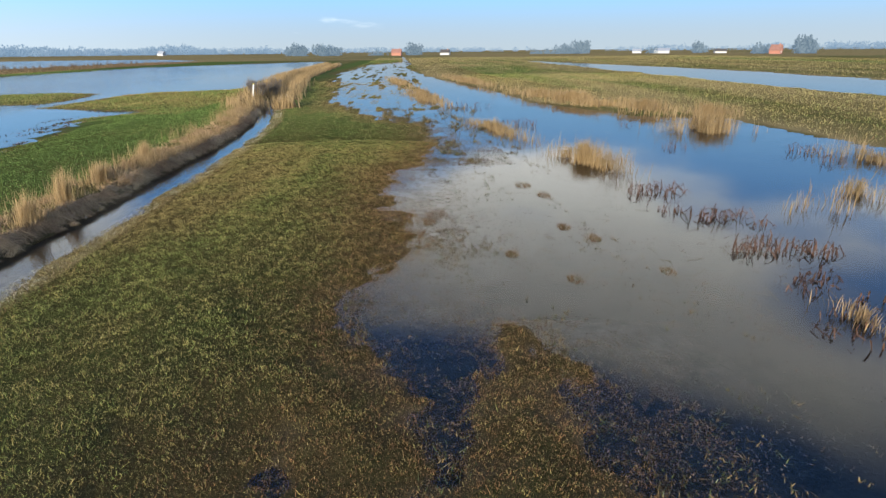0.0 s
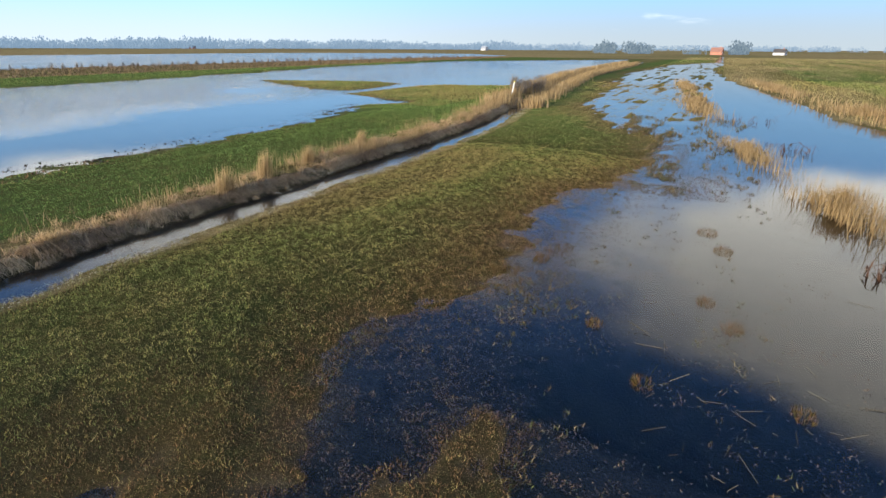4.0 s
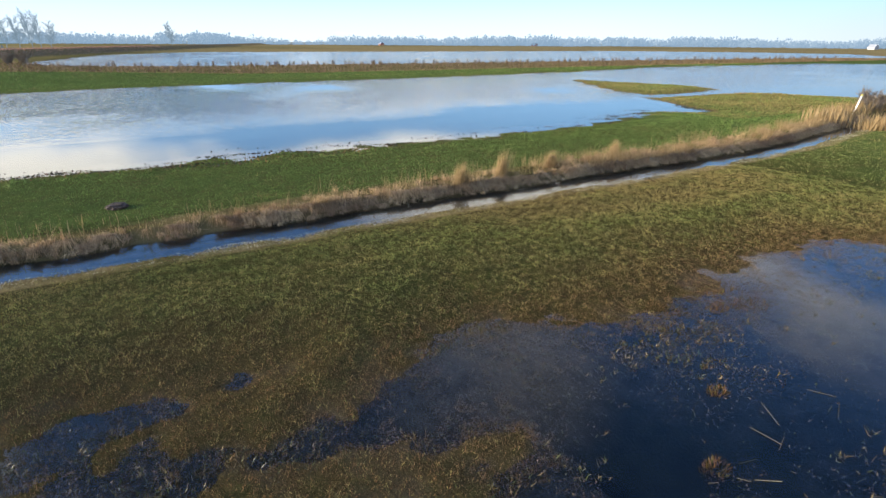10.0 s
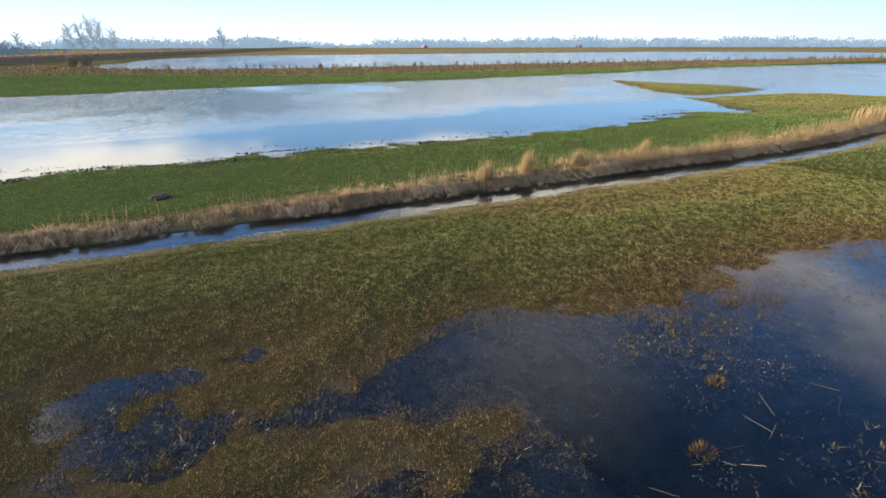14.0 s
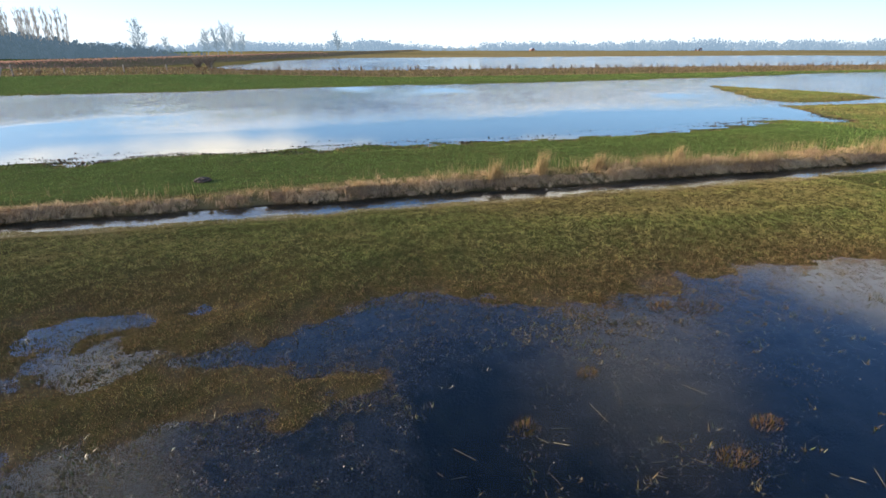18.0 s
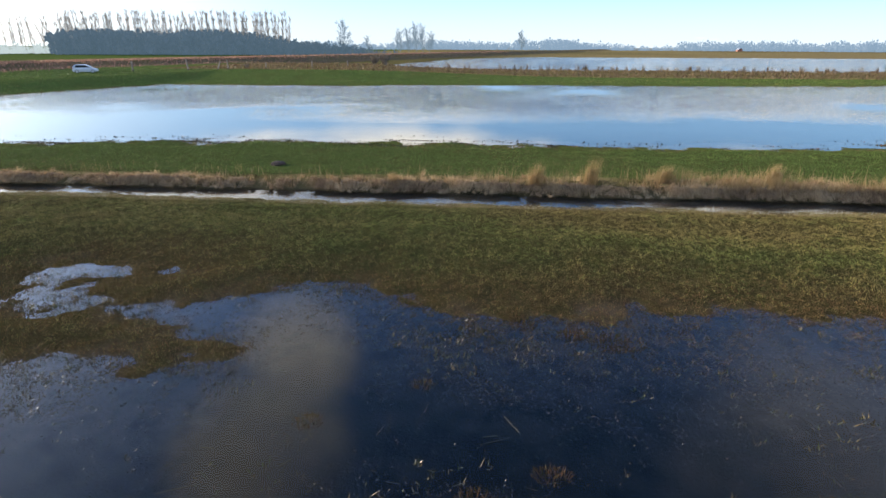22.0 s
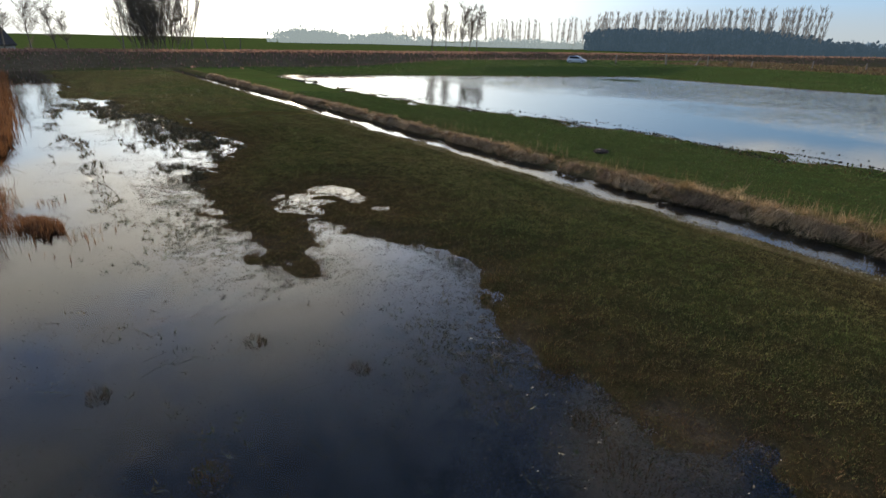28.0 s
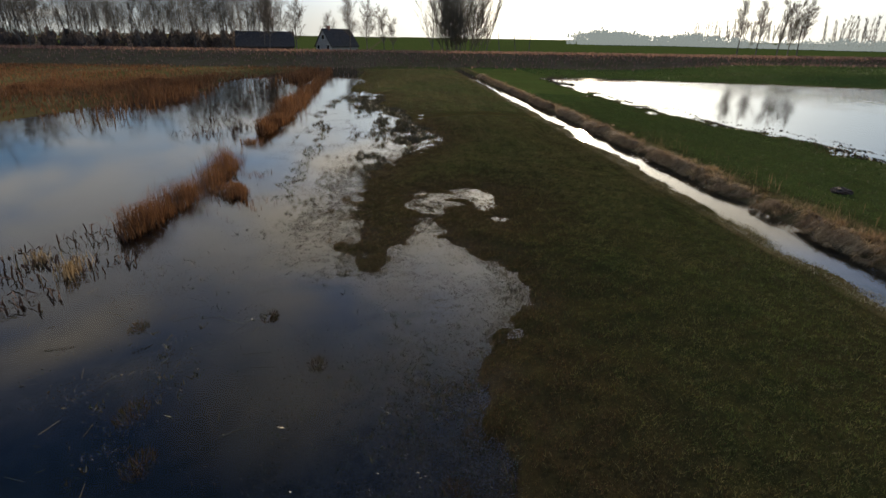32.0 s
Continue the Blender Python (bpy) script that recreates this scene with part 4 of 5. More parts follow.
    ok = (x > right - 1) & (rng.uniform(0, 1, n) < np.clip(0.55 + 0.8 * fractal(x, y / 2, 7, 135, 3), 0.08, 1))
    reeds("rusty_marsh", x[ok], y[ok], 0.5, 0.10, REED_DARK, "rusty brown dead marsh grass beside the flood", 0.6, None, 0.2)


def rush_clump(cx, cy, r, n, hh):
    """Dead rushes: stems snapped over at mid height."""
    a, q = rng.uniform(0, 2 * np.pi, n), np.sqrt(rng.uniform(0, 1, n)) * r
    x, y = cx + 1.3 * q * np.cos(a), cy + q * np.sin(a)
    h = hh * rng.uniform(0.3, 1.0, n)
    az = rng.uniform(0, 2 * np.pi, n)
    bend = rng.uniform(0, 1, n) < 0.65
    dx, dy = np.cos(az), np.sin(az)
    base = np.stack([x, y, np.full(n, -0.05)], -1)
    knee = base + np.stack([dx * h * 0.34, dy * h * 0.34, h], -1)
    out = np.where(bend, rng.uniform(0.5, 1.0, n), 0.15) * h
    tip = knee + np.stack([dx * out, dy * out, np.where(bend, -h * rng.uniform(0.3, 0.95, n), h * 0.25)], -1)
    w = 0.015
    s = np.stack([-dy * w, dx * w, 0 * dx], -1)
    up = np.array([0, 0, 0.02])
    v = np.stack([base - s, base + s, knee - s, knee + s + up, tip - s * 0.7, tip + s * 0.7 + up], 1).reshape(-1, 3)
    k = 6 * np.arange(n)[:, None]
    f = np.concatenate([k + [0, 1, 3], k + [0, 3, 2], k + [2, 3, 5], k + [2, 5, 4]], 1).reshape(-1, 3)
    tagged(new("rush_clump", np_mesh("rush_clump", v, f, RUSH)), "clump of dark red-brown broken rushes standing in water", "rushes", "dead rush clumps", "stuff")


def build_rushes():
    for cx, cy, r, n, hh in ((13.6, 21.6, 0.75, 90, 0.55), (14.6, 21.9, 0.5, 30, 0.45), (13.0, 18.9, 0.35, 22, 0.4), (13.9, 17.8, 0.45, 46, 0.5), (14.8, 17.9, 0.5, 50, 0.55), (15.3, 16.9, 0.25, 16, 0.45),
                             (13.4, 14.6, 0.5, 52, 0.5), (14.3, 14.9, 0.45, 44, 0.5), (15.0, 14.3, 0.6, 60, 0.5), (13.2, 12.1, 0.5, 46, 0.45), (14.0, 12.5, 0.4, 40, 0.4), (12.8, 9.8, 0.8, 60, 0.45), (14.3, 10.6, 0.7, 60, 0.5),
                             (15.2, 9.0, 0.7, 50, 0.5), (13.8, 7.6, 0.8, 70, 0.5), (10.4, 57.5, 1.6, 60, 0.8), (12.6, 43.0, 0.9, 60, 0.7), (17.0, 88.5, 2.0, 60, 0.9), (26.5, 29.6, 0.6, 40, 0.7), (25.8, 26.4, 0.5, 24, 0.6),
                             (16.0, -11.0, 1.4, 120, 0.55), (14.9, -13.4, 0.8, 60, 0.5), (16.8, -16.5, 0.9, 40, 0.5), (17.2, -24, 1.6, 60, 0.6), (19.5, 31.5, 0.5, 22, 0.5), (21.0, 42.0, 0.5, 20, 0.6), (23.5, -19, 1.2, 30, 0.5)):
        rush_clump(cx, cy, r * 1.15, int(n * 0.6), hh * (0.62 if -5 < cy < 13 else 0.85))
    # loose stalks lying on the water
    spots = [(9.0, 13.2, 1.8, 2.4, 40), (9.8, 16.4, 1.5, 2.0, 20), (6.8, 15.8, 2.2, 2.0, 10), (13.2, 15.0, 1.6, 5.5, 60), (11.4, 10.5, 1.5, 2.4, 24)]
    for cx, cy, rx, ry, n in spots:
        x, y = cx + rng.normal(0, rx * 0.5, n), cy + rng.normal(0, ry * 0.5, n)
        ln, az = 0.08 + 0.55 * rng.uniform(0, 1, n) ** 2.5, rng.uniform(0, np.pi, n)
        d = np.stack([np.cos(az), np.sin(az), 0 * az], -1) * ln[:, None] / 2
        s = np.stack([-np.sin(az), np.cos(az), 0 * az], -1) * 0.0030
        c = np.stack([x, y, np.full(n, 0.012)], -1)
        lift = np.stack([0 * az, 0 * az, np.where(rng.uniform(0, 1, n) < 0.25, rng.uniform(0.05, 0.25, n), 0.0)], -1)
        ridge = np.array([0, 0, 0.009])
        v = np.stack([c - d - s, c - d + s, c + d + s + lift, c + d - s + lift, c - d + ridge, c + d + lift + ridge], 1).reshape(-1, 3)
        k = 6 * np.arange(n)[:, None]
        f = np.concatenate([k + [0, 4, 5], k + [0, 5, 3], k + [1, 2, 5], k + [1, 5, 4]], 1).reshape(-1, 3)
        tagged(new("reed_litter", np_mesh("reed_litter", v, f, LITTER)), "loose pale reed stalks floating on dark water", "reeds", kind="stuff")


# ---- trees ----
def grow(seed, tall, form):
    """A bare tree: the chains of its stems, and segments (a, b, ra, rb) of limbs and twigs."""
    r = random.Random(seed)
    stems, segs = [], []

    def limb(p, d, length, rad, depth, chain=None):
        parts = 4 if depth == 0 else 3 if depth == 1 else 2
        start = rad
        for k in range(parts):
            bend = 0.07 + 0.05 * depth
            d = (d + Vector((r.gauss(0, bend), r.gauss(0, bend), r.gauss(0.05, bend * 0.5)))).normalized()
            q = p + d * length / parts
            nr = start * (1 - 0.85 * (k + 1) / parts)
            if chain is None:
                segs.append((p, q, rad, nr))
            else:
                chain.append((q, nr))
            p, rad = q, nr
            if depth < form["depth"]:
                for _ in range(form["kids"][min(depth, len(form["kids"]) - 1)]):
                    a = r.uniform(0, 2 * math.pi)
                    side = d.orthogonal().normalized()
                    side.rotate(Matrix.Rotation(a, 3, d))
                    open_ = r.uniform(*form["open"])
                    nd = (d * math.cos(open_) + side * math.sin(open_) + Vector((0, 0, form["up"]))).normalized()
                    at = p - d * length / parts * r.uniform(0, 0.8)
                    limb(at, nd, length * r.uniform(*form["ratio"]) * (1.15 - 0.5 * k / parts), max(rad, start * 0.25) * 0.5, depth + 1)

    for s in range(form["stems"]):
        a = r.uniform(0, 2 * math.pi)
        lean = form["lean"] * r.uniform(0.3, 1)
        d = Vector((math.cos(a) * lean, math.sin(a) * lean, 1)).normalized()
        off = Vector((math.cos(a), math.sin(a), 0)) * form["spread"] * r.uniform(0, 1)
        h = tall * r.uniform(0.8, 1.0)
        low = h * form["clear"]
        thick = tall * form["thick"]
        chain = [(off, thick * 1.25), (off + d * low * 0.15, thick), (off + d * low, thick * 0.85)]
        limb(off + d * low, d, h - low, thick * 0.85, 0, chain)
        stems.append(chain)
    return stems, segs


OAK = dict(depth=3, kids=(4, 3, 3), open=(0.45, 0.95), up=0.18, ratio=(0.32, 0.5), stems=1, lean=0.08, spread=0, clear=0.22, thick=0.012)
POPLAR = dict(depth=2, kids=(9, 3), open=(0.25, 0.5), up=0.45, ratio=(0.15, 0.25), stems=1, lean=0.02, spread=0, clear=0.2, thick=0.008)
ALDER = dict(depth=2, kids=(4, 3), open=(0.25, 0.6), up=0.3, ratio=(0.2, 0.32), stems=9, lean=0.4, spread=1.5, clear=0.12, thick=0.005)
SPINDLY = dict(depth=2, kids=(2, 1), open=(0.6, 1.1), up=0.1, ratio=(0.10, 0.2), stems=1, lean=0.2, spread=0, clear=0.45, thick=0.012)
BUSH = dict(depth=2, kids=(3, 3), open=(0.4, 0.9), up=0.1, ratio=(0.3, 0.5), stems=10, lean=0.9, spread=0.4, clear=0.1, thick=0.010)


def tube_mesh(name, chain, sides, mat):
    """A stem: one skin along its chain of (point, radius)."""
    verts, faces = [], []
    for k, (p, r) in enumerate(chain):
        for i in range(sides):
            t = 2 * math.pi * i / sides
            verts.append((p.x + math.cos(t) * r, p.y + math.sin(t) * r, p.z))
        if k:
            b = k * sides
            for i in range(sides):
                j = (i + 1) % sides
                faces += [(b - sides + i, b - sides + j, b + j), (b - sides + i, b + j, b + i)]
    return np_mesh(name, np.array(verts), np.array(faces), mat, smooth=True)


def segment_mesh(name, segs, sides, mat, least=0.0):
    verts, faces = [], []
    for a, b, ra, rb in segs:
        ra, rb = max(ra, least), max(rb, least * 0.6)
        d = (b - a).normalized()
        u = d.orthogonal().normalized()
        w = d.cross(u)
        k = len(verts)
        for p, rr in ((a, ra), (b, rb)):
            for i in range(sides):
                t = 2 * math.pi * i / sides
                verts.append(p + u * math.cos(t) * rr + w * math.sin(t) * rr)
        for i in range(sides):
            j = (i + 1) % sides
            faces += [(k + i, k + j, k + sides + j), (k + i, k + sides + j, k + sides + i)]
    return np_mesh(name, np.array([tuple(v) for v in verts]), np.array(faces), mat, smooth=True)


def tree(seed, tall, form, least, label, group="", bark=None, twig=None):
    """A bare tree: an empty at its foot with its stems and its crown."""
    stems, segs = grow(seed, tall, form)
    top = tagged(new("tree"), label, "tree", group)
    for chain in stems:
        o = new("trunk", tube_mesh("trunk", [(p, max(r, least)) for p, r in chain], 6, bark or BARK))
        o.parent = top
    o = tagged(new("crown", segment_mesh("crown", segs, 3, twig or TWIG, least)), kind="stuff")
    o.parent = top
    return top


def stand(kinds, x, y, size=1.0, turn=None):
    ob = random.choice(kinds)
    m = pose(x, y, float(height(np.array([x]), np.array([y]))[0]) - 0.1, 0, 0, random.uniform(0, 360) if turn is None else turn)
    t = copy_thing(ob, m)
    t.matrix_basis = m @ Matrix.Diagonal((size, size, size, 1))
    return t


def from_eye(az, dist, eye=(4.5, 23.8)):
    a = radians(az)
    return eye[0] - dist * math.sin(a), eye[1] + dist * math.cos(a)


def remove_thing(ob):
    for o in (*ob.children_recursive, ob):
        bpy.data.objects.remove(o)


def build_trees():
    random.seed(5)
    wood = [tree(100 + k, 23, dict(OAK, kids=(3, 3, 2), clear=0.16, open=(0.4, 0.9), up=0.22, ratio=(0.32, 0.5), stems=2, spread=2.4, lean=0.12, thick=0.008), 0.022, "tall bare deciduous tree of a dense wood", "wood behind the dike") for k in range(4)]
    oaks = [tree(200 + k, 19, dict(OAK, clear=0.2, kids=(5, 4, 3)), 0.028, "bare spreading tree beside the farmhouse", "farm trees") for k in range(3)]
    thin = [tree(300 + k, 13, SPINDLY, 0.05, "thin crooked bare tree behind the dike", "thin trees") for k in range(3)]
    alder = [tree(400 + k, 20, dict(ALDER, depth=2, kids=(7, 5), stems=14, spread=4.5, lean=0.55, clear=0.05, thick=0.005, open=(0.25, 0.65), ratio=(0.24, 0.38)), 0.022, "dense many-stemmed bare tree clump") for k in range(1)]
    pops = [tree(500 + k, 27, POPLAR, 0.085, "tall bare poplar leaning with the wind", "poplar row", HAZY_BARK, HAZY_BARK) for k in range(3)]
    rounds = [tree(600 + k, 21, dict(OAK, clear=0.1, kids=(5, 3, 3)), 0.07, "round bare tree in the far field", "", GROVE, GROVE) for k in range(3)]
    bushes = [tree(700 + k, 3.0, BUSH, 0.02, "small bare leafless bush", "bushes") for k in range(2)]
    # wood and farm behind the dike
    for az in np.arange(-169.5, -133, 0.36):
        stand(wood, *from_eye(az + random.uniform(-0.3, 0.3), random.uniform(185, 240)), random.uniform(0.7, 1.0))
    for az, d, s in ((-171.0, 182, 0.85), (-176.2, 190, 0.95), (-177.9, 186, 0.85), (-179.6, 192, 0.75), (179.5, 196, 0.6), (-168.5, 178, 0.9), (-174.2, 225, 0.7)):
        stand(oaks, *from_eye(az, d), s)
    for az, d, s in ((175.6, 182, 1.25), (168.7, 180, 0.9), (167.1, 182, 0.95), (165.9, 184, 0.95), (170.0, 178, 0.7)):
        stand(thin, *from_eye(az, d), s)
    for az, d in ((174.0, 192), (171.9, 189), (173.0, 197)):
        stand(alder, *from_eye(az, d), 1.2)
    for az, s in ((146.9, 0.98), (145.4, 0.98), (143.8, 1.0), (143.0, 0.85), (142.3, 0.95)):
        stand(oaks, *from_eye(az, random.uniform(212, 226)), s)
    # poplar rows
    for k in range(104):
        f = k / 103
        stand(pops, -383 + 27 * f + random.uniform(-3, 3), -127 - 150 * f + random.uniform(-2, 2), random.uniform(0.94, 1.04))
    for k in range(96):
        f = k / 95
        if 0.22 < f < 0.27 or 0.5 < f < 0.54:
            continue
        stand(pops, -395 + 90 * f + random.uniform(-4, 4), -290 - 240 * f, random.uniform(0.85, 0.98) * (1 - 0.1 * f))
    eye = (12.2, 21.5)
    stand(rounds, *from_eye(105.3, 430, eye), 1.0)
    for az in (99.6, 98.7, 97.9, 97.2, 96.6):
        stand(rounds, *from_eye(az, random.uniform(430, 470), eye), random.uniform(0.75, 0.9))
    stand(rounds, *from_eye(102.6, 560, eye), 0.7)
    stand(rounds, *from_eye(85.4, 560, (11, 5)), 0.95)
    for x, y, s in ((-14.6, 70, 0.75), (-14.0, 75, 0.8), (-15.5, 73, 0.6), (-136, -12, 1.0), (-134, -14, 0.9), (-112, -40, 0.4)):
        stand(bushes, x, y, s)
    for k in (*wood, *oaks, *thin, *alder, *pops, *rounds, *bushes):
        remove_thing(k)


def wood_band(name, points, n, tall, deep, mat, label, wide=1.0, seed=3, gaps=0.0, kind="stuff", category="wood", rough=0.13):
    """A distant wood: rows of crowns, each a loose cloud of twig fans over a stem."""
    p = np.array(points, float)
    run = np.r_[0, np.cumsum(np.hypot(*np.diff(p, axis=0).T))]
    each = 46
    trees = max(4, n // 22)
    s = rng.uniform(0, run[-1], trees)
    x = np.interp(s, run, p[:, 0]) + rng.normal(0, deep, trees)
    y = np.interp(s, run, p[:, 1]) + rng.normal(0, deep, trees)
    body = 0.60 + 0.40 * fractal(s, s * 0 + seed, 70, seed, 3) + rng.normal(0, rough, trees)
    ok = fractal(s, s * 0 + 7.7, 90, seed + 30, 2) > gaps - 1
    x, y, h = x[ok], y[ok], tall * np.clip(body[ok], 0.22, 1.35)
    x, y, h = (np.repeat(v, each) for v in (x, y, h))
    m = len(x)
    u = rng.normal(0, 1, (m, 3))
    u /= np.linalg.norm(u, axis=1)[:, None]
    u *= rng.uniform(0.2, 1, m)[:, None] ** 0.5
    rx = 0.30 * h * wide
    c = np.stack([x + u[:, 0] * rx, y + u[:, 1] * rx, h * (0.55 + 0.42 * u[:, 2])], -1)
    low = rng.uniform(0, 1, m) < 0.3
    c[low, 2] = rng.uniform(0.05, 0.35, low.sum()) * h[low]
    size = h * rng.uniform(0.03, 0.095, m)
    az = rng.uniform(0, 2 * np.pi, m)
    side = np.stack([np.cos(az) * size, np.sin(az) * size, 0 * size], -1)
    rise = np.stack([rng.normal(0, 0.3, m) * size, rng.normal(0, 0.3, m) * size, size * 1.3], -1)
    v = np.stack([c - side, c - rise, c + side, c + rise], 1).reshape(-1, 3)
    k = 4 * np.arange(m)[:, None]
    f = np.concatenate([k + [0, 1, 2], k + [0, 2, 3]], 1).reshape(-1, 3)
    return tagged(new(name, np_mesh(name, v, f, mat)), label, category, kind=kind)


def arc(a0, a1, dist, steps_=24):
    return [from_eye(a0 + (a1 - a0) * k / steps_, dist, (8, 8)) for k in range(steps_ + 1)]


def build_far_woods():
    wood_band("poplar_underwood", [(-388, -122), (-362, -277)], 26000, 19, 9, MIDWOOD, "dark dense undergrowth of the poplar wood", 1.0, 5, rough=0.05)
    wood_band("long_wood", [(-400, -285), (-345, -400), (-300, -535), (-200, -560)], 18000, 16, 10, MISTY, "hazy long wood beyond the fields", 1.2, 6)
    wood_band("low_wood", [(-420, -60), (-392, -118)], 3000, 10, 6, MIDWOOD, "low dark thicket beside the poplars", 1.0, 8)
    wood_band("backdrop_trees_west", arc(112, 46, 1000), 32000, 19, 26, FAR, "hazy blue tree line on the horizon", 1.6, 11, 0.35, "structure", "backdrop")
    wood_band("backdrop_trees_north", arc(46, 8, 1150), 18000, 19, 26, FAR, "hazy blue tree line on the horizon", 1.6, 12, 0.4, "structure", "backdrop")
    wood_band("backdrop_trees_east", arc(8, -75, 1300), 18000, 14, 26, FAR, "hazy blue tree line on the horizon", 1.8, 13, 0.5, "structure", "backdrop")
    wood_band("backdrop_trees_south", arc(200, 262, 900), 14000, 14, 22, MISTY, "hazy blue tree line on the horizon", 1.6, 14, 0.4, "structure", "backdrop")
    wood_band("wood_undergrowth", [from_eye(-167, 200), from_eye(-160, 205), from_eye(-133, 205)], 12000, 6.5, 7, BRUSH, "dark bare undergrowth of the wood behind the dike", 0.5, 17)
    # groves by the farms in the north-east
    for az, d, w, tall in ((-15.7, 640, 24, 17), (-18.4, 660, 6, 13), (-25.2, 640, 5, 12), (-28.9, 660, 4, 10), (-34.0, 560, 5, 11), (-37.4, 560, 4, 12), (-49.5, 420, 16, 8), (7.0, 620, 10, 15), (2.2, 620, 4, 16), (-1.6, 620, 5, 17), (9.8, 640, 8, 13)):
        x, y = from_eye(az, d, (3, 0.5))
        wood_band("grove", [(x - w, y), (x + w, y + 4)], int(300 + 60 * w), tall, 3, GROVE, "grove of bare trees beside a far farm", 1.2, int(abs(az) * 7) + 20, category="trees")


build_grass()
floating_grass()
build_reeds()
build_rushes()
build_trees()
build_far_woods()


# ---- built things ----
def box_bm(bm, lo, hi):
    vs = [bm.verts.new((x, y, z)) for z in (lo[2], hi[2]) for y in (lo[1], hi[1]) for x in (lo[0], hi[0])]
    for f in ((0, 2, 3, 1), (4, 5, 7, 6), (0, 1, 5, 4), (2, 6, 7, 3), (0, 4, 6, 2), (1, 3, 7, 5)):
        bm.faces.new([vs[i] for i in f])
    return vs


def part(name, bm, mat, parent, label="", bevel=0.0):
    if bevel:
        bmesh.ops.bevel(bm, geom=list(bm.edges), offset=bevel, segments=2, affect="EDGES")
    bmesh.ops.recalc_face_normals(bm, faces=bm.faces)
    me = bpy.data.meshes.new(name)
    bm.to_mesh(me)
    bm.free()
    me.materials.append(mat)
    ob = new(name, me)
    ob.parent = parent
    return tagged(ob, label)


def box_part(name, lo, hi, mat, parent, label="", bevel=0.0):
    bm = bmesh.new()
    box_bm(bm, lo, hi)
    return part(name, bm, mat, parent, label, bevel)


def prism(points, depth0, depth1, axis="y"):
    """A profile in x and z drawn out along y."""
    bm = bmesh.new()
    a = [bm.verts.new((x, depth0, z)) for x, z in points]
    b = [bm.verts.new((x, depth1, z)) for x, z in points]
    bm.faces.new(a)
    bm.faces.new(b[::-1])
    for i in range(len(points)):
        j = (i + 1) % len(points)
        bm.faces.new((a[i], b[i], b[j], a[j]))
    return bm


def lathe(name, rings, sides, mat, parent, label="", at=(0, 0, 0), turn=None):
    bm = bmesh.new()
    loops = []
    for r, z in rings:
        loops.append([bm.verts.new((r * math.cos(2 * math.pi * i / sides), r * math.sin(2 * math.pi * i / sides), z)) for i in range(sides)])
    for a, b in zip(loops[:-1], loops[1:]):
        for i in range(sides):
            j = (i + 1) % sides
            bm.faces.new((a[i], a[j], b[j], b[i]))
    bm.faces.new(loops[0][::-1])
    bm.faces.new(loops[-1])
    if turn:
        bmesh.ops.transform(bm, matrix=turn, verts=bm.verts)
    bmesh.ops.translate(bm, vec=at, verts=bm.verts)
    return part(name, bm, mat, parent, label)


WHITE_PAINT = plain("worn_white_paint", (0.74, 0.73, 0.69), 0.6, vary=0.12, scale=9, bump=0.15, depth=0.004)
PLASTER = plain("white_plaster", (0.36, 0.36, 0.35), 0.85, vary=0.12, scale=1.2)
THATCH = plain("dark_roof", (0.055, 0.048, 0.042), 0.9, vary=0.3, scale=1.5, bump=0.5, depth=0.05)
RED_TILE = plain("red_roof_tiles", (0.21, 0.10, 0.07), 0.8, vary=0.25, scale=1.2, bump=0.4, depth=0.04)
GREY_SHEET = plain("pale_roof_sheet", (0.24, 0.25, 0.26), 0.5, vary=0.12, scale=0.8)
BRICK = plain("red_brick_wall", (0.28, 0.12, 0.08), 0.9, vary=0.25, scale=2.5, bump=0.3, depth=0.02)
OLD_WOOD = plain("weathered_wood", (0.20, 0.165, 0.13), 0.9, vary=0.35, scale=7, bump=0.5, depth=0.01)
SILVER = plain("silver_car_paint", (0.42, 0.45, 0.48), 0.28, metal=0.5, vary=0.03, scale=2, bump=0)
BLACK = plain("black_rubber", (0.02, 0.02, 0.021), 0.8, vary=0.2, scale=20)
EARTH = plain("dark_earth", (0.045, 0.028, 0.018), 0.95, vary=0.4, scale=8, bump=0.8, depth=0.05)
RIM = plain("alloy_rim", (0.45, 0.46, 0.47), 0.4, metal=0.8, vary=0.05, scale=10, bump=0)
LAMP_RED = plain("red_lamp_glass", (0.35, 0.02, 0.02), 0.25, vary=0.05, scale=5, bump=0)
LAMP_CLEAR = plain("clear_lamp_glass", (0.7, 0.72, 0.74), 0.15, vary=0.05, scale=5, bump=0)


LICHEN = plain("yellow_lichen", (0.40, 0.34, 0.08), 0.95, vary=0.3, scale=25, bump=0.5, depth=0.01)


def glass(name):
    m, nt, p = material(name)
    p.inputs["Base Color"].default_value = (0.015, 0.02, 0.025, 1)
    p.inputs["Roughness"].default_value = 0.06
    return m


GLASS = glass("dark_window_glass")


def ground_z(x, y):
    return float(height(np.array([x]), np.array([y]))[0])


def window_part(parent, x, y, z, w, h):
    """A window in a wall that faces -y of its house: frame, sill, pane."""
    wf = part("window", prism([(x - w / 2, z), (x + w / 2, z), (x + w / 2, z + h), (x - w / 2, z + h)], y - 0.06, y + 0.02), WHITE_PAINT, parent)
    box_part("pane", (x - w / 2 + 0.08, y - 0.075, z + 0.08), (x + w / 2 - 0.08, y - 0.062, z + h - 0.08), GLASS, wf)
    box_part("sill", (x - w / 2 - 0.05, y - 0.16, z - 0.08), (x + w / 2 + 0.05, y, z - 0.005), GREY_SHEET, wf)


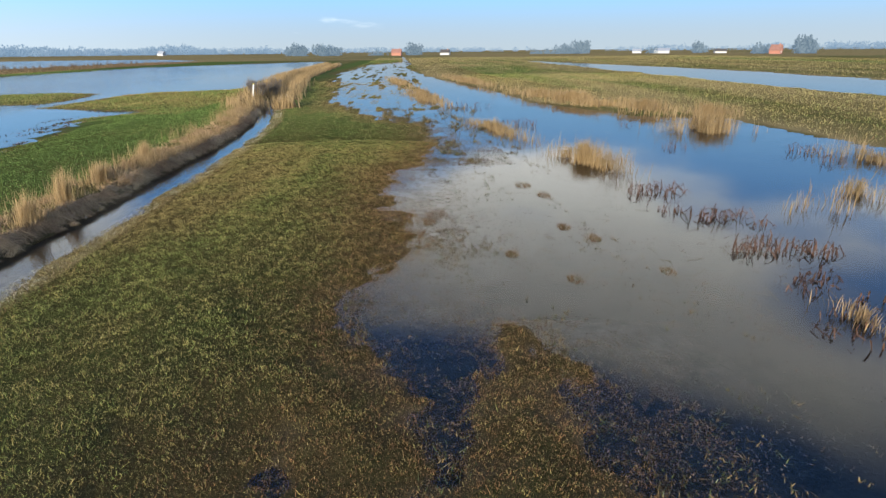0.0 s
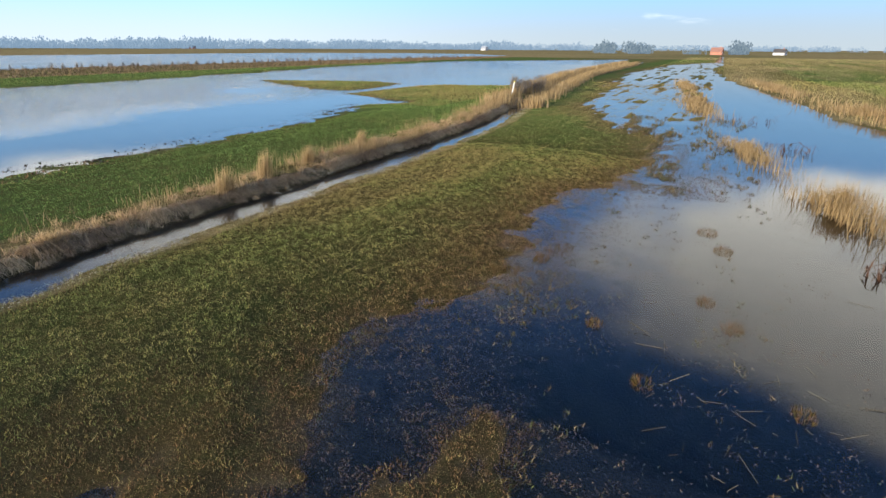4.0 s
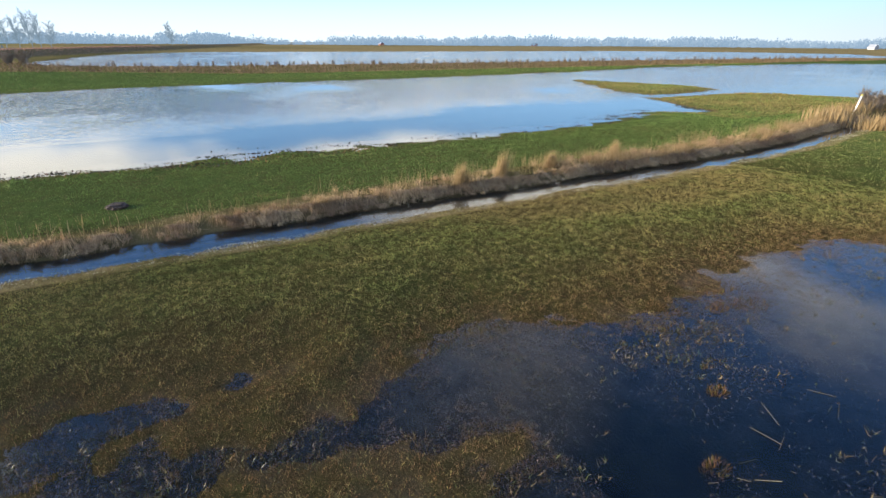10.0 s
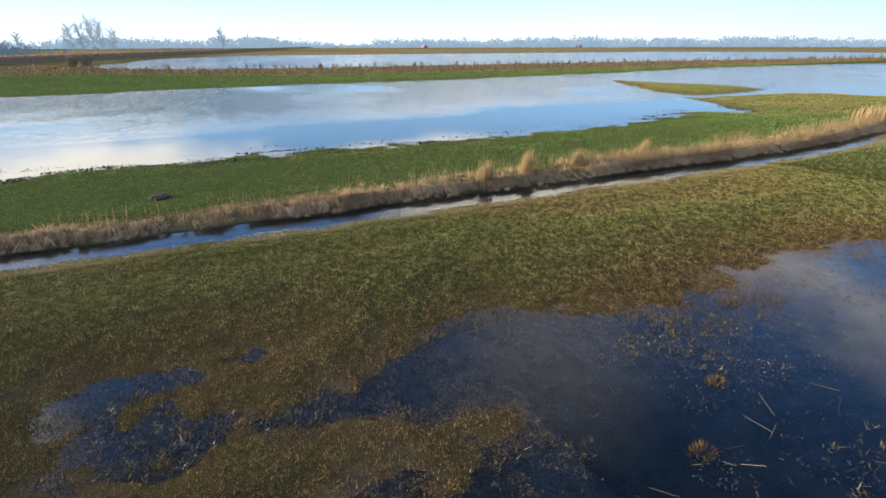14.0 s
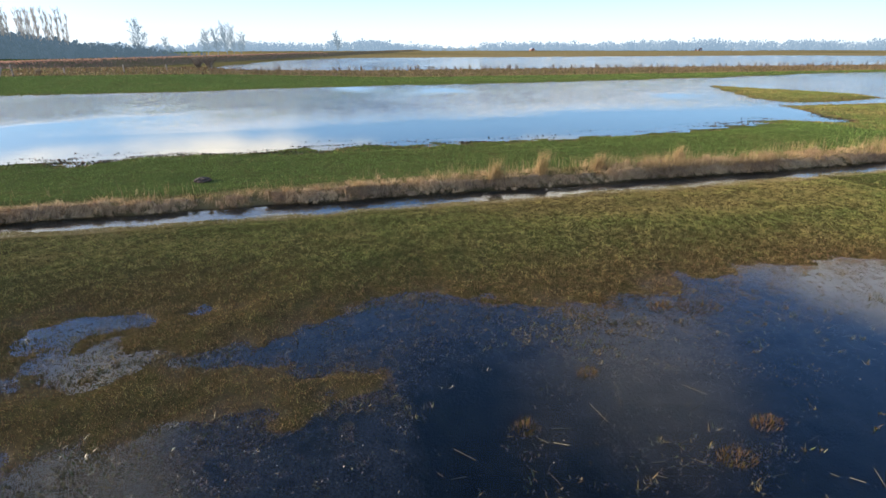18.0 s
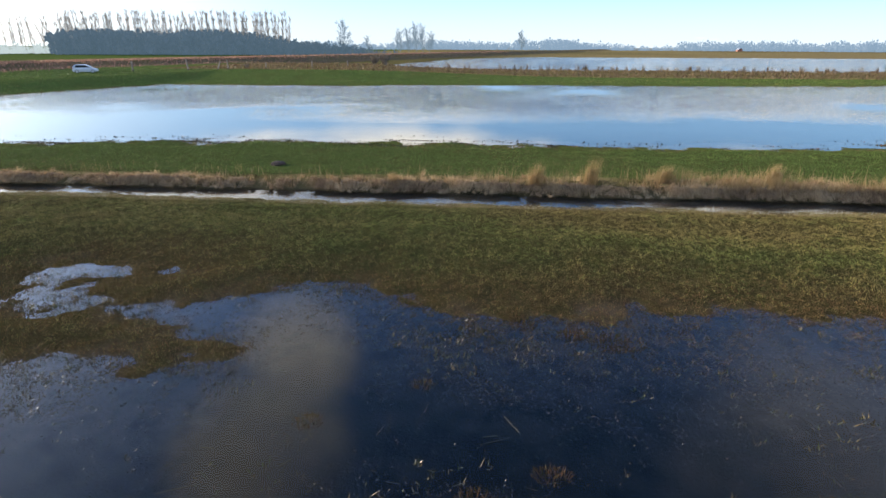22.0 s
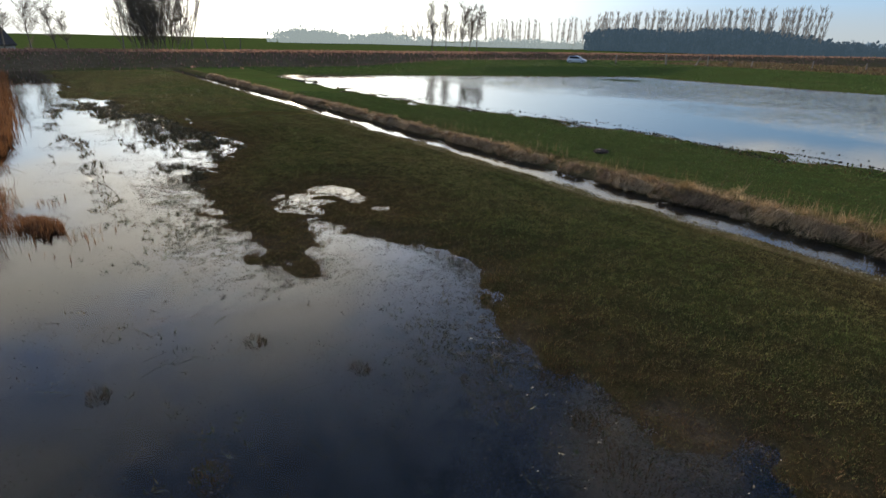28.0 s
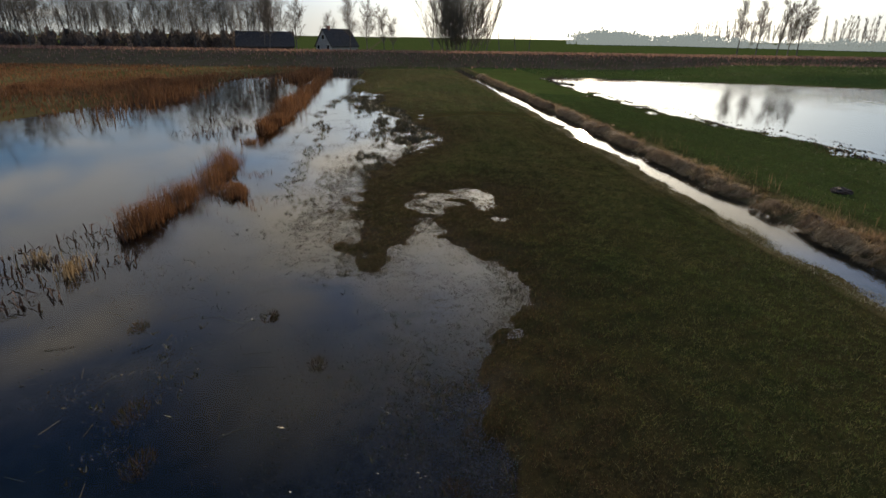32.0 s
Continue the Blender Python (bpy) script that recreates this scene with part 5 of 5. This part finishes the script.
def house(x, y, face, wide, deep, eaves, ridge, wall_mat, roof_mat, label, hip=0.0, chimney=True, windows=()):
    """A gabled house; its gable wall faces -y before the turn."""
    top = tagged(new("house"), label, "house")
    part("wall", prism([(-wide / 2, -0.3), (wide / 2, -0.3), (wide / 2, eaves), (0, ridge), (-wide / 2, eaves)], 0, deep), wall_mat, top)
    o, t = 0.45, 0.3
    slope = (ridge - eaves) / (wide / 2)
    for side in (-1, 1):
        bm = prism([(0.0, ridge + t), (side * (wide / 2 + o), eaves - o * slope + t), (side * (wide / 2 + o), eaves - o * slope), (0.0, ridge + 0.01)], -0.35, deep + 0.35)
        part("roof", bm, roof_mat, top)
    if chimney:
        ch = box_part("chimney", (-0.45, deep * 0.18, ridge - 0.4), (0.45, deep * 0.18 + 0.8, ridge + 1.1), BRICK, top, "", 0.03)
        box_part("cap", (-0.52, deep * 0.18 - 0.07, ridge + 1.1), (0.52, deep * 0.18 + 0.87, ridge + 1.22), GREY_SHEET, ch)
    for wx, wz, ww, wh in windows:
        window_part(top, wx, 0, wz, ww, wh)
    top.matrix_world = pose(x, y, ground_z(x, y), 0, 0, face)
    return top


def build_houses():
    hx, hy = from_eye(-173.6, 196)
    house(hx, hy, 136, 8.0, 12, 2.4, 7.4, PLASTER, THATCH, "white farmhouse with a steep dark roof behind the dike", windows=((-2.6, 1.0, 1.3, 1.6), (2.4, 1.0, 1.3, 1.6), (0, 4.2, 1.4, 1.5)))
    bx, by = from_eye(-165.6, 190)
    house(bx, by, 100, 11, 17, 2.2, 6.2, THATCH, THATCH, "low dark barn half hidden by the wood", chimney=False)
    for az, d, face, w, dp, ev, rg, wall, roof, label, ch in (
        (-35.5, 540, 40, 7, 8, 3.0, 7.0, BRICK, RED_TILE, "far red-roofed farmhouse among trees", True),
        (-26.4, 640, 66, 8, 15, 2.4, 4.8, GREY_SHEET, GREY_SHEET, "far long pale farm shed", False),
        (-23.9, 660, 60, 6, 9, 2.2, 4.2, PLASTER, GREY_SHEET, "far long pale farm shed", False),
        (-31.2, 640, 70, 6, 11, 2.0, 3.8, PLASTER, THATCH, "far low farm building with a dark roof", False),
        (-0.3, 600, 80, 7, 10, 3.0, 6.5, BRICK, RED_TILE, "far brick farmhouse with a red roof", True),
        (-5.2, 620, 70, 7, 10, 2.6, 5.4, PLASTER, THATCH, "far white cottage with a dark roof", True),
        (6.4, 900, 75, 9, 22, 3.0, 6.0, PLASTER, GREY_SHEET, "far pale building on the horizon", False),
        (21.8, 980, 75, 8, 10, 3.0, 6.5, PLASTER, GREY_SHEET, "far pale house before the tree line", False),
    ):
        x, y = from_eye(az, d, (3, 0.5))
        house(x, y, face, w, dp, ev, rg, wall, roof, label, chimney=ch, windows=((-w * 0.22, 1.0, 1.4, 1.4), (w * 0.22, 1.0, 1.4, 1.4)))
    for az, d in ((66, 930), (50.5, 960)):
        x, y = from_eye(az, d, (11, 6))
        house(x, y, 160 - az, 6, 8, 2.5, 4.6, BRICK, GREY_SHEET, "far white farm building before the tree line", chimney=False)


def build_marker_post():
    x, y = -14.3, 66.5
    top = tagged(new("marker_post"), "leaning white-painted wooden marker post in reeds", "post")
    lathe("pole", [(0.065, -0.4), (0.065, 1.75), (0.055, 1.82)], 10, WHITE_PAINT, top)
    lathe("cap", [(0.10, 1.825), (0.115, 1.88), (0.10, 1.95), (0.04, 1.99)], 10, LICHEN, top, "yellow lichen on the cap")
    top.matrix_world = pose(x, y, ground_z(x, y), 3, 9, 20)


def build_fence():
    """Old gate and fence posts on the rise beside the marsh."""
    for px, py, h, tilt, w in ((-95.5, -57.5, 1.9, 0, 0.16), (-101, -48.5, 2.2, 4, 0.17), (-104.5, -43.6, 2.0, -22, 0.13), (-107.5, -42.6, 2.1, 3, 0.14), (-120, -27, 1.6, 0, 0.14), (-134, -11, 1.5, 0, 0.14), (-128, -20, 1.4, 6, 0.14), (-113, -36, 1.3, -5, 0.13)):
        top = tagged(new("fence_post"), "weathered grey wooden fence post in rough grass", "post", "fence posts")
        lathe("shaft", [(w, -0.5), (w, h - 0.05), (w * 0.75, h)], 8, OLD_WOOD, top)
        lathe("foot", [(w * 1.3, -0.3), (w * 1.25, 0.12), (w, 0.2)], 8, EARTH, top, "earth heaped round the foot")
        top.matrix_world = pose(px, py, ground_z(px, py), tilt, tilt * 0.4, 30)


def build_mound():
    bm = bmesh.new()
    bmesh.ops.create_icosphere(bm, subdivisions=4, radius=1.0)
    for v in bm.verts:
        k = 1 + 0.22 * noise.noise(v.co * 2.3) + 0.12 * noise.noise(v.co * 7)
        v.co = Vector((v.co.x * 0.36 * k, v.co.y * 0.42 * k, v.co.z * 0.17 * k))
    x, y = -13.8, 4.4
    me = bpy.data.meshes.new("earth_mound")
    bmesh.ops.recalc_face_normals(bm, faces=bm.faces)
    bm.to_mesh(me)
    bm.free()
    me.materials.append(EARTH)
    ob = tagged(new("earth_mound", me), "low heap of dark dug earth on green grass", "mound")
    ob.matrix_world = pose(x, y, ground_z(x, y) + 0.05)


def build_car():
    top = tagged(new("car"), "silver hatchback parked on the grassy dike slope", "car")
    # lower body and cabin as cross-sections along the length (x)
    def loft(name, sections, mat, label="", bevel=0.0):
        bm = bmesh.new()
        rings = []
        for x, half, low, high, tuck in sections:
            rings.append([bm.verts.new(p) for p in ((x, -half, low), (x, half, low), (x, half, low + (high - low) * 0.6), (x, half - tuck, high), (x, -half + tuck, high), (x, -half, low + (high - low) * 0.6))])
        for a, b in zip(rings[:-1], rings[1:]):
            for i in range(6):
                j = (i + 1) % 6
                bm.faces.new((a[i], a[j], b[j], b[i]))
        bm.faces.new(rings[0][::-1])
        bm.faces.new(rings[-1])
        return part(name, bm, mat, top, label, bevel)

    loft("body", [(-2.05, 0.72, 0.40, 0.72, 0.08), (-1.9, 0.84, 0.28, 0.95, 0.08), (-1.2, 0.87, 0.24, 1.0, 0.05), (0.7, 0.87, 0.24, 0.98, 0.05), (1.5, 0.85, 0.25, 0.86, 0.10), (1.95, 0.76, 0.30, 0.74, 0.12), (2.08, 0.66, 0.38, 0.6, 0.08)], SILVER, "", 0.02)
    loft("cabin", [(-1.95, 0.76, 0.93, 1.1, 0.06), (-1.6, 0.78, 0.94, 1.5, 0.12), (-0.3, 0.80, 0.96, 1.58, 0.14), (0.35, 0.79, 0.96, 1.5, 0.14), (1.15, 0.76, 0.9, 0.98, 0.06)], SILVER, "", 0.02)
    for s in (-1, 1):
        bm = prism([(-1.5, 1.02), (0.85, 1.02), (0.3, 1.42), (-1.35, 1.44)], s * 0.80 - 0.02, s * 0.80 + 0.02)
        part("side_window", bm, GLASS, top)
        wm = box_part("mirror", (0.72, s * 0.86 - 0.06, 1.0), (0.9, s * 0.86 + 0.1, 1.14), SILVER, top, "", 0.02)
        box_part("headlight", (1.88, s * 0.58 - 0.15, 0.62), (2.02, s * 0.58 + 0.15, 0.76), LAMP_CLEAR, top, "clear headlight", 0.02)
        box_part("tail_light", (-2.06, s * 0.66 - 0.09, 0.75), (-1.9, s * 0.66 + 0.09, 1.0), LAMP_RED, top, "red tail light", 0.02)
        for wx in (-1.3, 1.28):
            flip = Matrix.Rotation(radians(90), 4, "X")
            ty = lathe("tyre", [(0.24, -0.1), (0.31, -0.09), (0.325, 0), (0.31, 0.09), (0.24, 0.1)], 20, BLACK, top, "", (wx, s * 0.8, 0.32), flip)
            rm = lathe("rim", [(0.23, -0.105), (0.20, -0.11), (0.05, -0.09), (0.05, 0.09), (0.20, 0.11), (0.23, 0.105)], 16, RIM, ty, "", (wx, s * 0.8, 0.32), flip)
    front = bmesh.new()
    vs = [front.verts.new(p) for p in ((1.18, -0.66, 1.0), (1.18, 0.66, 1.0), (0.42, 0.6, 1.475), (0.42, -0.6, 1.475))]
    front.faces.new(vs)
    g = bmesh.ops.extrude_face_region(front, geom=front.faces[:])
    bmesh.ops.translate(front, vec=(0.02, 0, 0.03), verts=[v for v in g["geom"] if isinstance(v, bmesh.types.BMVert)])
    part("windscreen", front, GLASS, top)
    rear = bmesh.new()
    vs = [rear.verts.new(p) for p in ((-1.97, -0.62, 1.12), (-1.97, 0.62, 1.12), (-1.65, 0.56, 1.46), (-1.65, -0.56, 1.46))]
    rear.faces.new(vs)
    g = bmesh.ops.extrude_face_region(rear, geom=rear.faces[:])
    bmesh.ops.translate(rear, vec=(-0.03, 0, 0.02), verts=[v for v in g["geom"] if isinstance(v, bmesh.types.BMVert)])
    part("rear_window", rear, GLASS, top)
    box_part("number_plate", (2.07, -0.26, 0.42), (2.10, 0.26, 0.53), WHITE_PAINT, top)
    x, y = -87.0, -61.5
    top.matrix_world = pose(x, y, ground_z(x, y) - 0.03, 0, 0, 118)


build_houses()
build_marker_post()
build_fence()
build_mound()
build_car()
